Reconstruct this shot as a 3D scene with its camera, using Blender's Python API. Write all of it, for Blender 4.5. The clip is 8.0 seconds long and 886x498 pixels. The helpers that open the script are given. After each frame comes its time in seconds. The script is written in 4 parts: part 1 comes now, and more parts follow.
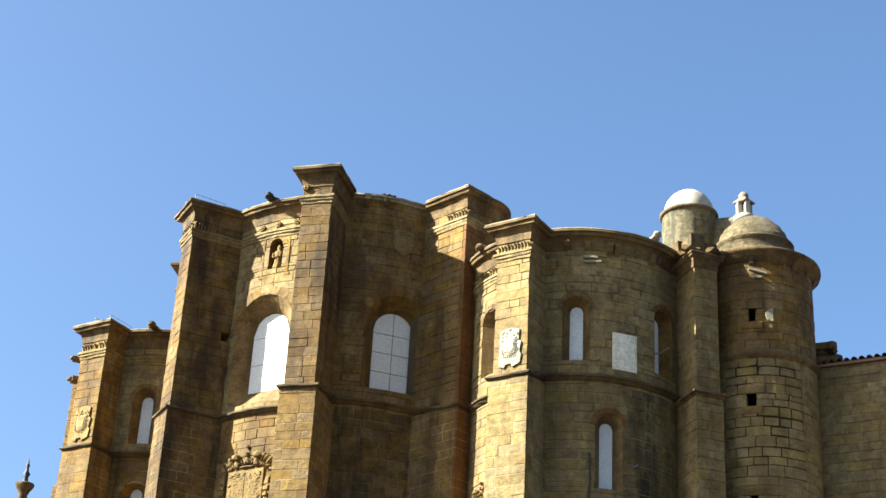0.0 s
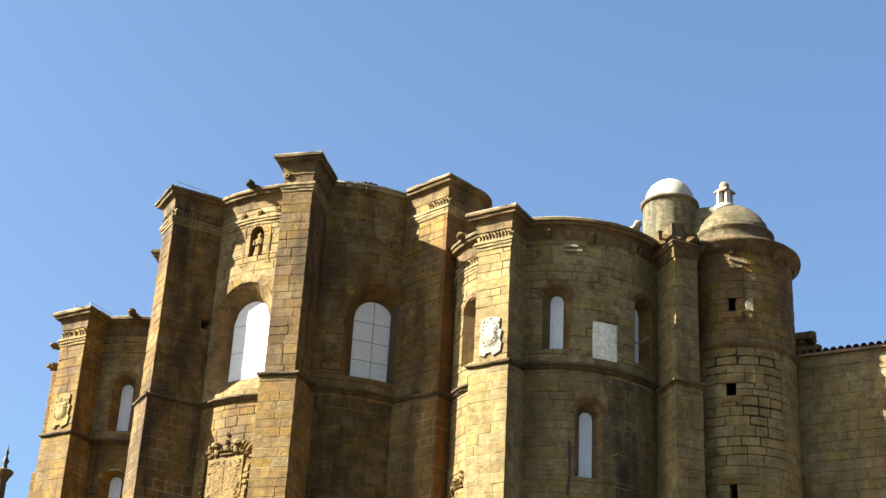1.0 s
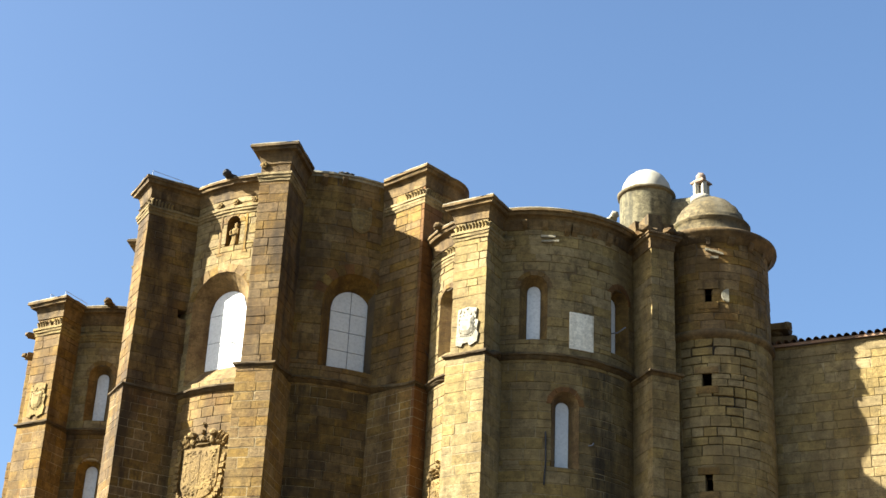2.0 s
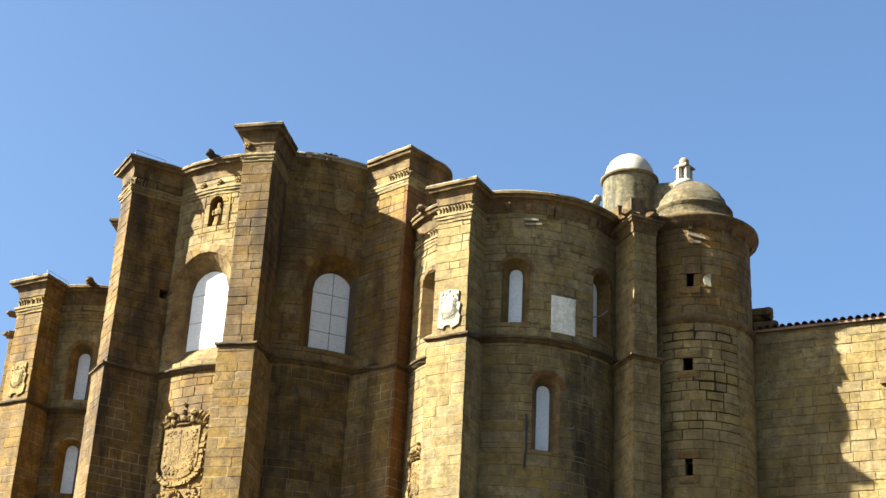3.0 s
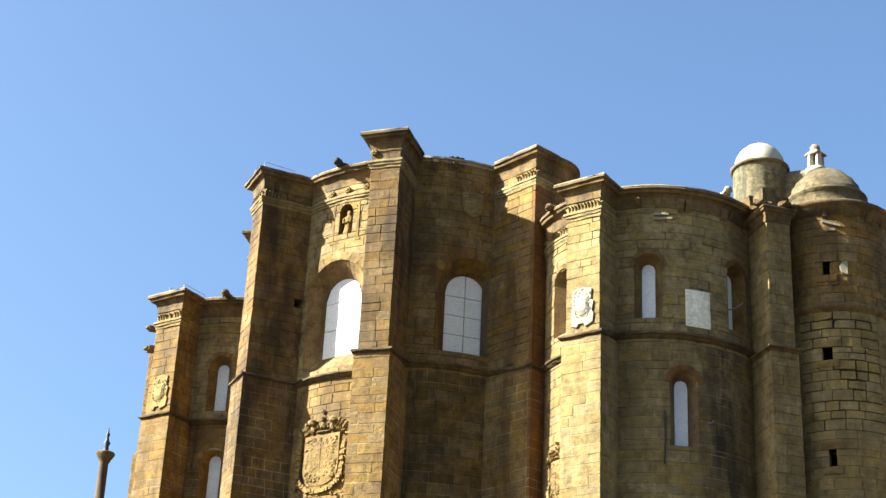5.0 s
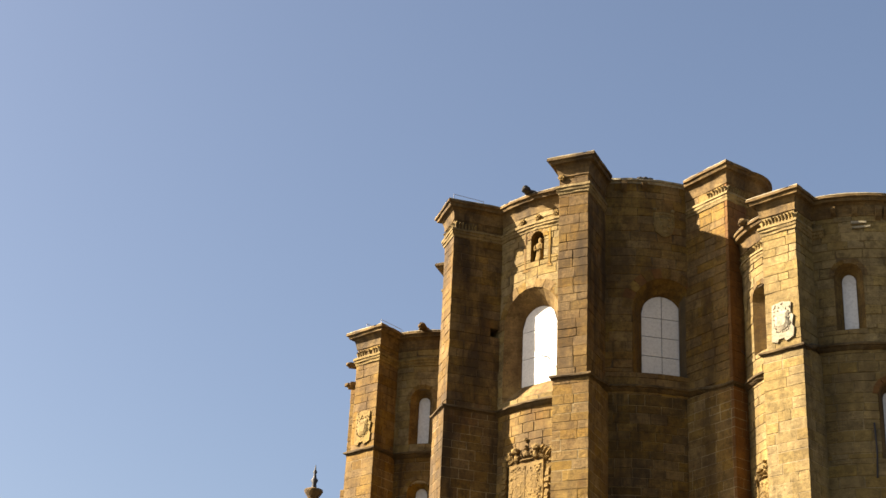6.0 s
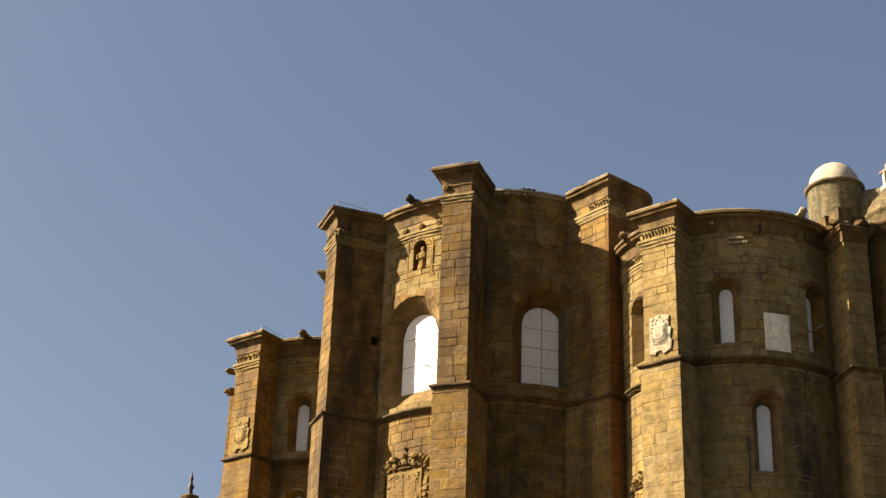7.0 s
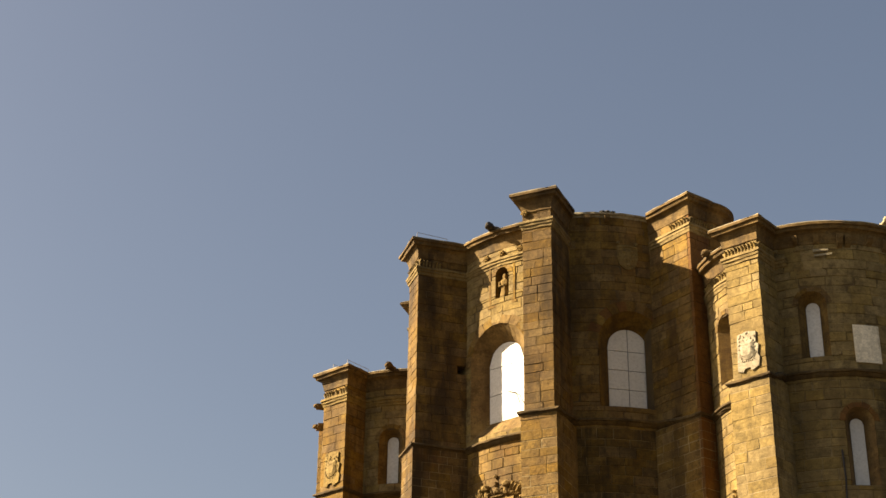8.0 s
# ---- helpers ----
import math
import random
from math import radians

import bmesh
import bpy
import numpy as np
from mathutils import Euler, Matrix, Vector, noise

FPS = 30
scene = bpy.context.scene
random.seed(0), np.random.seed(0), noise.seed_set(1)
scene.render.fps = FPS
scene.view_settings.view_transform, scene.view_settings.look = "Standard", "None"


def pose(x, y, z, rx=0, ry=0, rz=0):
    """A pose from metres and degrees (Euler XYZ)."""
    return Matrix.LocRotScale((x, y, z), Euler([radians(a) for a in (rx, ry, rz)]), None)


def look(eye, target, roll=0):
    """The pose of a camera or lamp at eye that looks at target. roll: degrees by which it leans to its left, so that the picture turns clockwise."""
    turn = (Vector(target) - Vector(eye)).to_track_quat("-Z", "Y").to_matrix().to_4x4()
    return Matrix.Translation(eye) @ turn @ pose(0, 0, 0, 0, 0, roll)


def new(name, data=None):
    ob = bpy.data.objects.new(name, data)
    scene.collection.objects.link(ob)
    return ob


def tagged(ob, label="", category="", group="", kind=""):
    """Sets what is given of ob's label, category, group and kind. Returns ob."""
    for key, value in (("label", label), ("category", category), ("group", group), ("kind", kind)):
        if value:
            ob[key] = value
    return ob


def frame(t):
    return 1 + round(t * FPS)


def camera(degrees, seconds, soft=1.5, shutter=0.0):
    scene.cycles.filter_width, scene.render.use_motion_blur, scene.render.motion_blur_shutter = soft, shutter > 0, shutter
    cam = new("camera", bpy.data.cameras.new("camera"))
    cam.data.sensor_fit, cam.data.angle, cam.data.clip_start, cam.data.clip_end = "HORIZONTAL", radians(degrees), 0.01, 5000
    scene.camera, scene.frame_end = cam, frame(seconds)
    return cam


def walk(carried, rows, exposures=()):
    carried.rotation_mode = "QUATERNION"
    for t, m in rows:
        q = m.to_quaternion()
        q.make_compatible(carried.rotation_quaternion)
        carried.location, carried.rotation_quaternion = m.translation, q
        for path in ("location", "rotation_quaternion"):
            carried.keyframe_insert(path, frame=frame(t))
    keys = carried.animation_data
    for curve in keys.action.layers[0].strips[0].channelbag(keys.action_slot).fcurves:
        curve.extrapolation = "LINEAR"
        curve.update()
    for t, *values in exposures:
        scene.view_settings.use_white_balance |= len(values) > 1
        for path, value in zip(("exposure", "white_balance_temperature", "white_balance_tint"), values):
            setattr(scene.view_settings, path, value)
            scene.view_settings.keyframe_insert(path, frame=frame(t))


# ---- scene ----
import itertools

EYE = (0.0, 0.0, 1.6)
cam = camera(30.0, 8.0)
# seconds and the camera's turn in degrees: it stands in one place and pans
ROWS = [
    (0.0, 117.076, -2.879, 0.964),
    (0.5, 116.828, -2.856, 0.478),
    (1.0, 116.711, -2.809, 0.259),
    (1.5, 116.523, -2.562, -0.025),
    (3.0, 115.830, -2.811, -1.300),
    (3.5, 115.329, -2.648, -1.253),
    (4.0, 115.493, -2.418, -0.910),
    (4.2, 115.503, -2.088, 0.012),
    (5.3, 115.805, -2.180, 5.945),
    (5.5, 116.002, -1.558, 7.856),
    (6.0, 116.222, -2.589, 11.224),
    (6.5, 116.461, -2.493, 9.657),
    (7.0, 116.662, -1.792, 7.077),
    (7.5, 117.301, -1.091, 8.600),
    (8.0, 117.554, -0.720, 10.782),
]
EXPOSURES = [(0.0, 2.7, 6100, 5), (1.0, 2.7, 6420, 6), (1.5, 2.7, 6380, 6), (3.0, 2.69, 6180, 5), (4.2, 2.68, 6200, 5), (5.3, 2.8, 6350, 4), (5.5, 2.7, 7000, 9), (6.5, 2.14, 8200, 15), (7.0, 2.0, 8500, 15), (8.0, 2.0, 9800, 15)]
walk(cam, [(t, pose(*EYE, rx, ry, rz)) for t, rx, ry, rz in ROWS], EXPOSURES)

# ---- light ----
SUN_AZ, SUN_EL = radians(259.1), radians(33.5)   # clockwise from +y
world = bpy.data.worlds.new("world")
scene.world = world
world.use_nodes = True
wn = world.node_tree.nodes
sky = wn.new("ShaderNodeTexSky")
sky.sky_type, sky.sun_disc = "NISHITA", False
sky.sun_elevation, sky.sun_rotation = SUN_EL, SUN_AZ
sky.air_density, sky.dust_density, sky.ozone_density = 1.0, 2.9, 4.4
wn["Background"].inputs["Strength"].default_value = 0.041
world.node_tree.links.new(sky.outputs[0], wn["Background"].inputs["Color"])
to_sun = Vector((math.sin(SUN_AZ) * math.cos(SUN_EL), math.cos(SUN_AZ) * math.cos(SUN_EL), math.sin(SUN_EL)))
sun = new("sun", bpy.data.lights.new("sun", "SUN"))
sun.data.energy, sun.data.angle, sun.data.color = 5.0, radians(0.53), (1.0, 0.955, 0.85)
sun.matrix_world = look((0, 0, 60), Vector((0, 0, 60)) - to_sun)

# ---- materials ----
def material(name, colours, rough=0.9, scale=3.0, streak=0.0, stain=(0.05, 0.04, 0.03), each=0.0, bump=0.3, lichen=0.0,
             lichen_colour=(0.35, 0.16, 0.03), metal=0.0, hue=0.0, mottle=0.0, run=None):
    """A weathered surface: two-scale grain between two colours, streaked stains, lichen and a tone for each piece; run (x, half width): a black run-off stain down the wall at x."""
    m = bpy.data.materials.new(name)
    m.use_nodes = True
    nt = m.node_tree
    n, link = nt.nodes, nt.links.new
    bsdf = n["Principled BSDF"]
    bsdf.inputs["Roughness"].default_value, bsdf.inputs["Metallic"].default_value = rough, metal
    bsdf.inputs["Specular IOR Level"].default_value = 0.25
    pos = n.new("ShaderNodeTexCoord").outputs["Object"]

    def noise_tex(sc, detail, stretch=None, rough_in=0.6):
        t = n.new("ShaderNodeTexNoise")
        t.inputs["Scale"].default_value, t.inputs["Detail"].default_value = sc, detail
        t.inputs["Roughness"].default_value = rough_in
        if stretch:
            mp = n.new("ShaderNodeMapping")
            mp.inputs["Scale"].default_value = stretch
            link(pos, mp.inputs["Vector"])
            link(mp.outputs["Vector"], t.inputs["Vector"])
        else:
            link(pos, t.inputs["Vector"])
        return t.outputs["Fac"]

    def ramp(fac, lo, hi):
        r = n.new("ShaderNodeMapRange")
        r.inputs["From Min"].default_value, r.inputs["From Max"].default_value = lo, hi
        link(fac, r.inputs["Value"])
        return r.outputs["Result"]

    def mix(fac, a, b, mode="MIX"):
        x = n.new("ShaderNodeMix")
        x.data_type, x.blend_type = "RGBA", mode
        for sock, val in ((x.inputs[0], fac), (x.inputs[6], a), (x.inputs[7], b)):
            if isinstance(val, (int, float)):
                sock.default_value = val
            elif isinstance(val, tuple):
                sock.default_value = (*val, 1)
            else:
                link(val, sock)
        return x.outputs[2]

    def scaled(fac, k):
        x = n.new("ShaderNodeMath")
        x.operation = "MULTIPLY"
        x.inputs[1].default_value = k
        link(fac, x.inputs[0])
        return x.outputs[0]

    col = mix(ramp(noise_tex(scale * 0.25, 5), 0.35, 0.65), colours[0], colours[1])
    fine = noise_tex(scale * 7, 6)
    col = mix(scaled(ramp(fine, 0.45, 0.75), 0.6), col, tuple(c * 0.55 for c in colours[0]))
    if mottle:
        col = mix(scaled(ramp(noise_tex(scale * 1.1, 8, None, 0.72), 0.44, 0.62), mottle), col, tuple(c * 0.42 for c in colours[1]))
        col = mix(scaled(ramp(noise_tex(scale * 2.7, 5, None, 0.6), 0.58, 0.72), mottle * 0.6), col, tuple(c * 1.45 for c in colours[0]))
    if mottle:
        # bedding of the stone: thin level bands, paler and darker
        col = mix(scaled(ramp(noise_tex(1.6, 6, (0.7, 0.7, 7.0), 0.7), 0.52, 0.66), mottle * 0.55), col, tuple(c * 0.4 for c in colours[1]))
        col = mix(scaled(ramp(noise_tex(2.3, 4, (0.8, 0.8, 6.0), 0.6), 0.6, 0.72), mottle * 0.4), col, tuple(c * 1.35 for c in colours[0]))
    if each:
        rnd = n.new("ShaderNodeObjectInfo").outputs["Random"]
        isl = n.new("ShaderNodeNewGeometry").outputs["Random Per Island"]
        add = n.new("ShaderNodeMath")
        add.operation = "ADD"
        link(rnd, add.inputs[0]), link(isl, add.inputs[1])
        fr = n.new("ShaderNodeMath")
        fr.operation = "FRACT"
        link(add.outputs[0], fr.inputs[0])
        val = n.new("ShaderNodeMapRange")
        val.inputs["To Min"].default_value, val.inputs["To Max"].default_value = 1 - each, 1 + each
        link(fr.outputs[0], val.inputs["Value"])
        hs = n.new("ShaderNodeHueSaturation")
        link(val.outputs["Result"], hs.inputs["Value"])
        sat = n.new("ShaderNodeMapRange")
        sat.inputs["To Min"].default_value, sat.inputs["To Max"].default_value = 1 + hue, 1 - hue
        mul = n.new("ShaderNodeMath")
        mul.operation = "MULTIPLY"
        mul.inputs[1].default_value = 7.31
        link(fr.outputs[0], mul.inputs[0])
        fr2 = n.new("ShaderNodeMath")
        fr2.operation = "FRACT"
        link(mul.outputs[0], fr2.inputs[0])
        link(fr2.outputs[0], sat.inputs["Value"])
        link(sat.outputs["Result"], hs.inputs["Saturation"])
        link(col, hs.inputs["Color"])
        col = hs.outputs["Color"]
    if lichen:
        col = mix(scaled(ramp(noise_tex(0.7, 6, None, 0.7), 0.56, 0.7), lichen), col, lichen_colour)
    if streak:
        col = mix(scaled(ramp(noise_tex(1.0, 6, (1.1, 1.1, 0.24), 0.68), 0.46, 0.63), streak), col, stain)
        col = mix(scaled(ramp(noise_tex(2.2, 7, (1.6, 1.6, 0.2), 0.72), 0.55, 0.68), streak * 0.7), col, tuple(c * 0.7 for c in stain))
    if mottle:
        # crust and pitting with ragged edges
        col = mix(scaled(ramp(noise_tex(1.9, 9, None, 0.74), 0.55, 0.6), mottle * 0.75), col, tuple(c * 0.34 for c in colours[1]))
        col = mix(scaled(ramp(noise_tex(9.0, 6, (1.0, 1.0, 1.8), 0.7), 0.57, 0.64), mottle * 0.8), col, tuple(c * 0.3 for c in colours[1]))
    if run:
        sep, off, far, wet = (n.new(k) for k in ("ShaderNodeSeparateXYZ", "ShaderNodeMath", "ShaderNodeMath", "ShaderNodeMath"))
        off.operation, far.operation, wet.operation = "SUBTRACT", "ABSOLUTE", "MULTIPLY"
        link(pos, sep.inputs[0]), link(sep.outputs["X"], off.inputs[0])
        off.inputs[1].default_value = run[0]
        link(off.outputs[0], far.inputs[0])
        link(ramp(far.outputs[0], run[1], run[1] * 0.15), wet.inputs[0])
        link(ramp(noise_tex(1.3, 7, (1.5, 1.5, 0.28), 0.7), 0.36, 0.56), wet.inputs[1])
        col = mix(scaled(wet.outputs[0], 0.92), col, (0.017, 0.012, 0.006))
    link(col, bsdf.inputs["Base Color"])
    if bump:
        b = n.new("ShaderNodeBump")
        b.inputs["Strength"].default_value, b.inputs["Distance"].default_value = bump, 0.03
        link(noise_tex(scale * 3, 8, None, 0.7), b.inputs["Height"])
        link(b.outputs["Normal"], bsdf.inputs["Normal"])
    return m


STONE = material("ochre_sandstone", ((0.22, 0.14, 0.042), (0.137, 0.077, 0.022)), streak=0.6, stain=(0.038, 0.021, 0.008), each=0.12, hue=0.1, lichen=0.4,
                 lichen_colour=(0.18, 0.075, 0.014), mottle=0.6, bump=0.9)
STONE_GREY = material("dark_streaked_sandstone", ((0.172, 0.107, 0.033), (0.1, 0.056, 0.017)), streak=0.85, stain=(0.02, 0.012, 0.005), each=0.13, hue=0.1, lichen=0.4,
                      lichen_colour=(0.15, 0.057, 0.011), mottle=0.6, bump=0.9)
# Black crust plus shade: the colour also darkens the bay out of the sun.
CRUST_SHADE = material("crusted_shade_dark_sandstone", ((0.14, 0.09, 0.028), (0.074, 0.043, 0.013)), streak=0.9, stain=(0.014, 0.01, 0.006), each=0.22, hue=0.1, mottle=0.6, bump=0.9)
# Buff stone; its paleness also stands in for sun and bounced light.
STONE_PALE = material("pale_buff_sandstone", ((0.258, 0.186, 0.075), (0.182, 0.126, 0.046)), streak=0.5, stain=(0.078, 0.05, 0.02), each=0.12, hue=0.08, lichen=0.25,
                      lichen_colour=(0.2, 0.11, 0.03), mottle=0.65, bump=0.9)
SIDE_STONE = material("run_off_stained_sandstone", ((0.25, 0.178, 0.068), (0.17, 0.115, 0.04)), streak=0.5, stain=(0.07, 0.046, 0.018), each=0.14, hue=0.1, lichen=0.35,
                      lichen_colour=(0.17, 0.08, 0.018), mottle=0.65, bump=0.9, run=(4.15, 0.95))
RUSTY = material("rust_stained_sandstone", ((0.17, 0.083, 0.022), (0.12, 0.053, 0.013)), each=0.12, streak=0.6, stain=(0.07, 0.03, 0.01), mottle=0.4, bump=0.55)
MORTAR_PALE = material("pale_repointed_mortar", ((0.36, 0.28, 0.15), (0.17, 0.12, 0.055)), streak=0.5, bump=0.4, mottle=0.4)
MORTAR = material("old_lime_mortar", ((0.15, 0.1, 0.042), (0.06, 0.038, 0.016)), streak=0.6, bump=0.5)
# Eroded open joints; the shade of their depth is in this near-black colour.
JOINT = material("eroded_joint_shade", ((0.03, 0.024, 0.014), (0.018, 0.014, 0.01)), bump=0.5)
TRIM = material("dark_weathered_moulding", ((0.19, 0.122, 0.045), (0.095, 0.056, 0.02)), streak=0.7, stain=(0.018, 0.012, 0.007), lichen=0.3, lichen_colour=(0.17, 0.14, 0.085),
                bump=0.7, mottle=0.5)
BELT_TRIM = material("black_crusted_moulding", ((0.12, 0.078, 0.03), (0.055, 0.035, 0.014)), streak=0.5, stain=(0.012, 0.009, 0.006), lichen=0.45, lichen_colour=(0.16, 0.13, 0.075), bump=0.7, mottle=0.5)
COPING = material("lichened_pale_coping", ((0.34, 0.3, 0.2), (0.24, 0.2, 0.13)), streak=0.5, stain=(0.07, 0.06, 0.04), scale=6, bump=0.6, mottle=0.5)
CARVED = material("carved_sandstone", ((0.26, 0.17, 0.055), (0.17, 0.105, 0.032)), streak=0.4, stain=(0.06, 0.04, 0.02), bump=1.0, scale=6, mottle=0.6)
MARBLE = material("pale_marble", ((0.82, 0.75, 0.58), (0.64, 0.57, 0.42)), rough=0.6, streak=0.65, stain=(0.34, 0.27, 0.17), bump=0.5, scale=5, mottle=0.5)
PANE = material("white_translucent_panel", ((0.64, 0.63, 0.58), (0.53, 0.53, 0.5)), rough=0.45, scale=2, bump=0.02)
LEAD = material("grey_metal_bar", ((0.2, 0.2, 0.21), (0.14, 0.14, 0.15)), rough=0.55, metal=0.6, bump=0.1)
IRON = material("dark_iron", ((0.05, 0.05, 0.055), (0.03, 0.03, 0.03)), rough=0.6, metal=0.5, bump=0.2)
PLASTER = material("limewashed_plaster", ((0.34, 0.31, 0.245), (0.22, 0.195, 0.14)), streak=0.45, stain=(0.4, 0.37, 0.3), scale=4, bump=0.3)
RENDER_OLD = material("stained_lime_render", ((0.23, 0.195, 0.11), (0.14, 0.115, 0.06)), streak=0.9, stain=(0.05, 0.045, 0.03), scale=4, bump=0.5, lichen=0.85,
                      lichen_colour=(0.085, 0.078, 0.03), mottle=0.9)
MOSSY = material("mossy_stone_dome", ((0.14, 0.105, 0.05), (0.08, 0.058, 0.024)), streak=0.6, stain=(0.075, 0.064, 0.042), scale=4, bump=0.6, lichen=0.95,
                 lichen_colour=(0.05, 0.05, 0.011), mottle=0.85)
NEAR_BLACK = material("near_black_stone", ((0.045, 0.04, 0.034), (0.026, 0.023, 0.02)), streak=0.5, stain=(0.07, 0.06, 0.045), scale=4, bump=0.5, mottle=0.6)
ARMS_STONE = material("weathered_white_limestone", ((0.36, 0.33, 0.25), (0.25, 0.215, 0.15)), streak=0.4, stain=(0.14, 0.11, 0.07), bump=0.6, scale=6, mottle=0.5)
BRICK = material("pale_red_brick", ((0.2, 0.13, 0.09), (0.24, 0.18, 0.13)), scale=8, bump=0.3, streak=0.3, stain=(0.1, 0.07, 0.05), mottle=0.4)
TILE = material("clay_roof_tile", ((0.25, 0.14, 0.08), (0.16, 0.1, 0.06)), each=0.3, streak=0.5, scale=6, lichen=0.4, lichen_colour=(0.25, 0.23, 0.15))
# Near-black colour puts the shade inside the putlog hole into the stone.
HOLE_SHADE = material("hole_shade_stone", ((0.05, 0.04, 0.03), (0.03, 0.025, 0.02)), bump=0.2)
# Out of view; kept dark so less light bounces onto the shaded walls.
GROUND = material("dark_unseen_paving", ((0.06, 0.052, 0.042), (0.04, 0.034, 0.028)), scale=1.5, streak=0.3, bump=0.4)


# ---- mesh helpers ----
def mesh_object(name, verts, faces, mat, parent=None, label="", smooth=False):
    me = bpy.data.meshes.new(name)
    me.from_pydata([tuple(v) for v in verts], [], faces)
    me.materials.append(mat)
    if smooth:
        me.shade_smooth()
    ob = new(name, me)
    ob.parent = parent
    return tagged(ob, label)


def part(name, bm, mat, parent=None, label="", smooth=False):
    me = bpy.data.meshes.new(name)
    bmesh.ops.recalc_face_normals(bm, faces=bm.faces)
    bm.to_mesh(me)
    bm.free()
    me.materials.append(mat)
    if smooth:
        me.shade_smooth()
    ob = new(name, me)
    ob.parent = parent
    return tagged(ob, label)


def empty(name, label="", category="", group="", kind=""):
    ob = new(name)
    ob.empty_display_size = 0.1
    return tagged(ob, label, category, group, kind)


BOX = [(0, 3, 2, 1), (4, 5, 6, 7), (0, 1, 5, 4), (1, 2, 6, 5), (2, 3, 7, 6), (3, 0, 4, 7)]


def box_verts(fn, a0, a1, b0, b1, z0, z1, rnd=None, j=0.0):
    """Eight corners of a box in a local frame fn(a, b, z)."""
    out = []
    for z in (z0, z1):
        for a, b in ((a0, b0), (a1, b0), (a1, b1), (a0, b1)):
            if rnd:
                a, b, zz = a + rnd.uniform(-j, j), b + rnd.uniform(-j, j), z + rnd.uniform(-j, j)
            else:
                zz = z
            out.append(fn(a, b, zz))
    return out


def worn_box(fn, a0, a1, b0, b1, z0, z1, rnd, wear=0.007):
    """A dressed block with worn, chipped edges: corners and faces of a bevelled box in a local frame fn(a, b, z)."""
    lo, hi, verts, at = (a0, b0, z0), (a1, b1, z1), [], {}
    for s in itertools.product((0, 1), repeat=3):
        e = wear * (rnd.uniform(2.0, 4.0) if wear > 0.005 and rnd.random() < 0.09 else rnd.uniform(0.4, 1.5))
        for ax in range(3):
            p = [hi[k] if s[k] else lo[k] for k in range(3)]
            for k in range(3):
                p[k] += (0 if k == ax else -e if s[k] else e) + rnd.uniform(-0.003, 0.003)
            at[s, ax] = len(verts)
            verts.append(fn(*p))
    faces = []
    for ax in range(3):
        k, m = [q for q in range(3) if q != ax]
        for side in (0, 1):
            ring = []
            for u, v in ((0, 0), (1, 0), (1, 1), (0, 1)):
                s = [side] * 3
                s[k], s[m] = u, v
                ring.append(at[tuple(s), ax])
            faces.append(tuple(ring))
        for u, v in itertools.product((0, 1), repeat=2):
            s0, s1 = [0] * 3, [1] * 3
            s0[k], s0[m], s1[k], s1[m] = u, v, u, v
            faces.append((at[tuple(s0), k], at[tuple(s1), k], at[tuple(s1), m], at[tuple(s0), m]))
    faces += [tuple(at[s, ax] for ax in range(3)) for s in itertools.product((0, 1), repeat=3)]
    mid = sum(verts, Vector()) / len(verts)
    out = []
    for f in faces:
        n = (verts[f[1]] - verts[f[0]]).cross(verts[f[2]] - verts[f[0]])
        out.append(f if n.dot(verts[f[0]] - mid) > 0 else f[::-1])
    return verts, out


def add_box(bm, fn, a0, a1, b0, b1, z0, z1, rnd=None, j=0.0):
    vs = [bm.verts.new(v) for v in box_verts(fn, a0, a1, b0, b1, z0, z1, rnd, j)]
    for f in BOX:
        bm.faces.new([vs[i] for i in f])


def radial(c, theta):
    """Local frame of a buttress: a across, b outwards from the centre c, z up. theta in degrees from -y towards +x."""
    t = radians(theta)
    n, s = Vector((math.sin(t), -math.cos(t), 0)), Vector((math.cos(t), math.sin(t), 0))
    o = Vector((c[0], c[1], 0))
    return lambda a, b, z: o + s * a + n * b + Vector((0, 0, z))


def drum(c, R):
    """Surface frame of a round wall: u along the wall, z up, d outwards."""
    return lambda u, z, d: Vector((c[0] + (R + d) * math.sin(u / R), c[1] - (R + d) * math.cos(u / R), z))


def flat_wall(o, theta):
    f = radial(o, theta)
    return lambda u, z, d: f(u, d, z)


BELT_LINE = 19.5      # repointed with broad pale joints below this height
SEEN_FROM = 14.2      # courses above this height are picked apart; those below are one mesh
COURSE = 0.29


class Hole:
    def __init__(self, u, half, z0, spring, arched=True):
        self.u, self.half, self.z0, self.spring, self.arched = u, half, z0, spring, arched
        self.top = spring + (half if arched else 0)

    def width(self, z0, z1):
        if z1 <= self.z0 + 0.005 or z0 >= self.top - 0.02:
            return 0.0
        if not self.arched or z0 <= self.spring:
            return self.half
        return math.sqrt(max(0.0, self.half ** 2 - (z0 - self.spring) ** 2))


def courses(z0, z1, holes, rnd, h=COURSE):
    zs, z = [z0], z0
    while z < z1 - h * 1.3:
        z += h * rnd.choice((0.85, 1.0, 1.0, 1.15))
        zs.append(z)
    zs.append(z1)
    for ho in holes:
        for cut in (ho.z0,) + (() if ho.arched else (ho.spring,)):
            zs = [v for v in zs if abs(v - cut) > 0.09 or v in (z0, z1)] + [cut]
    return sorted(set(zs))


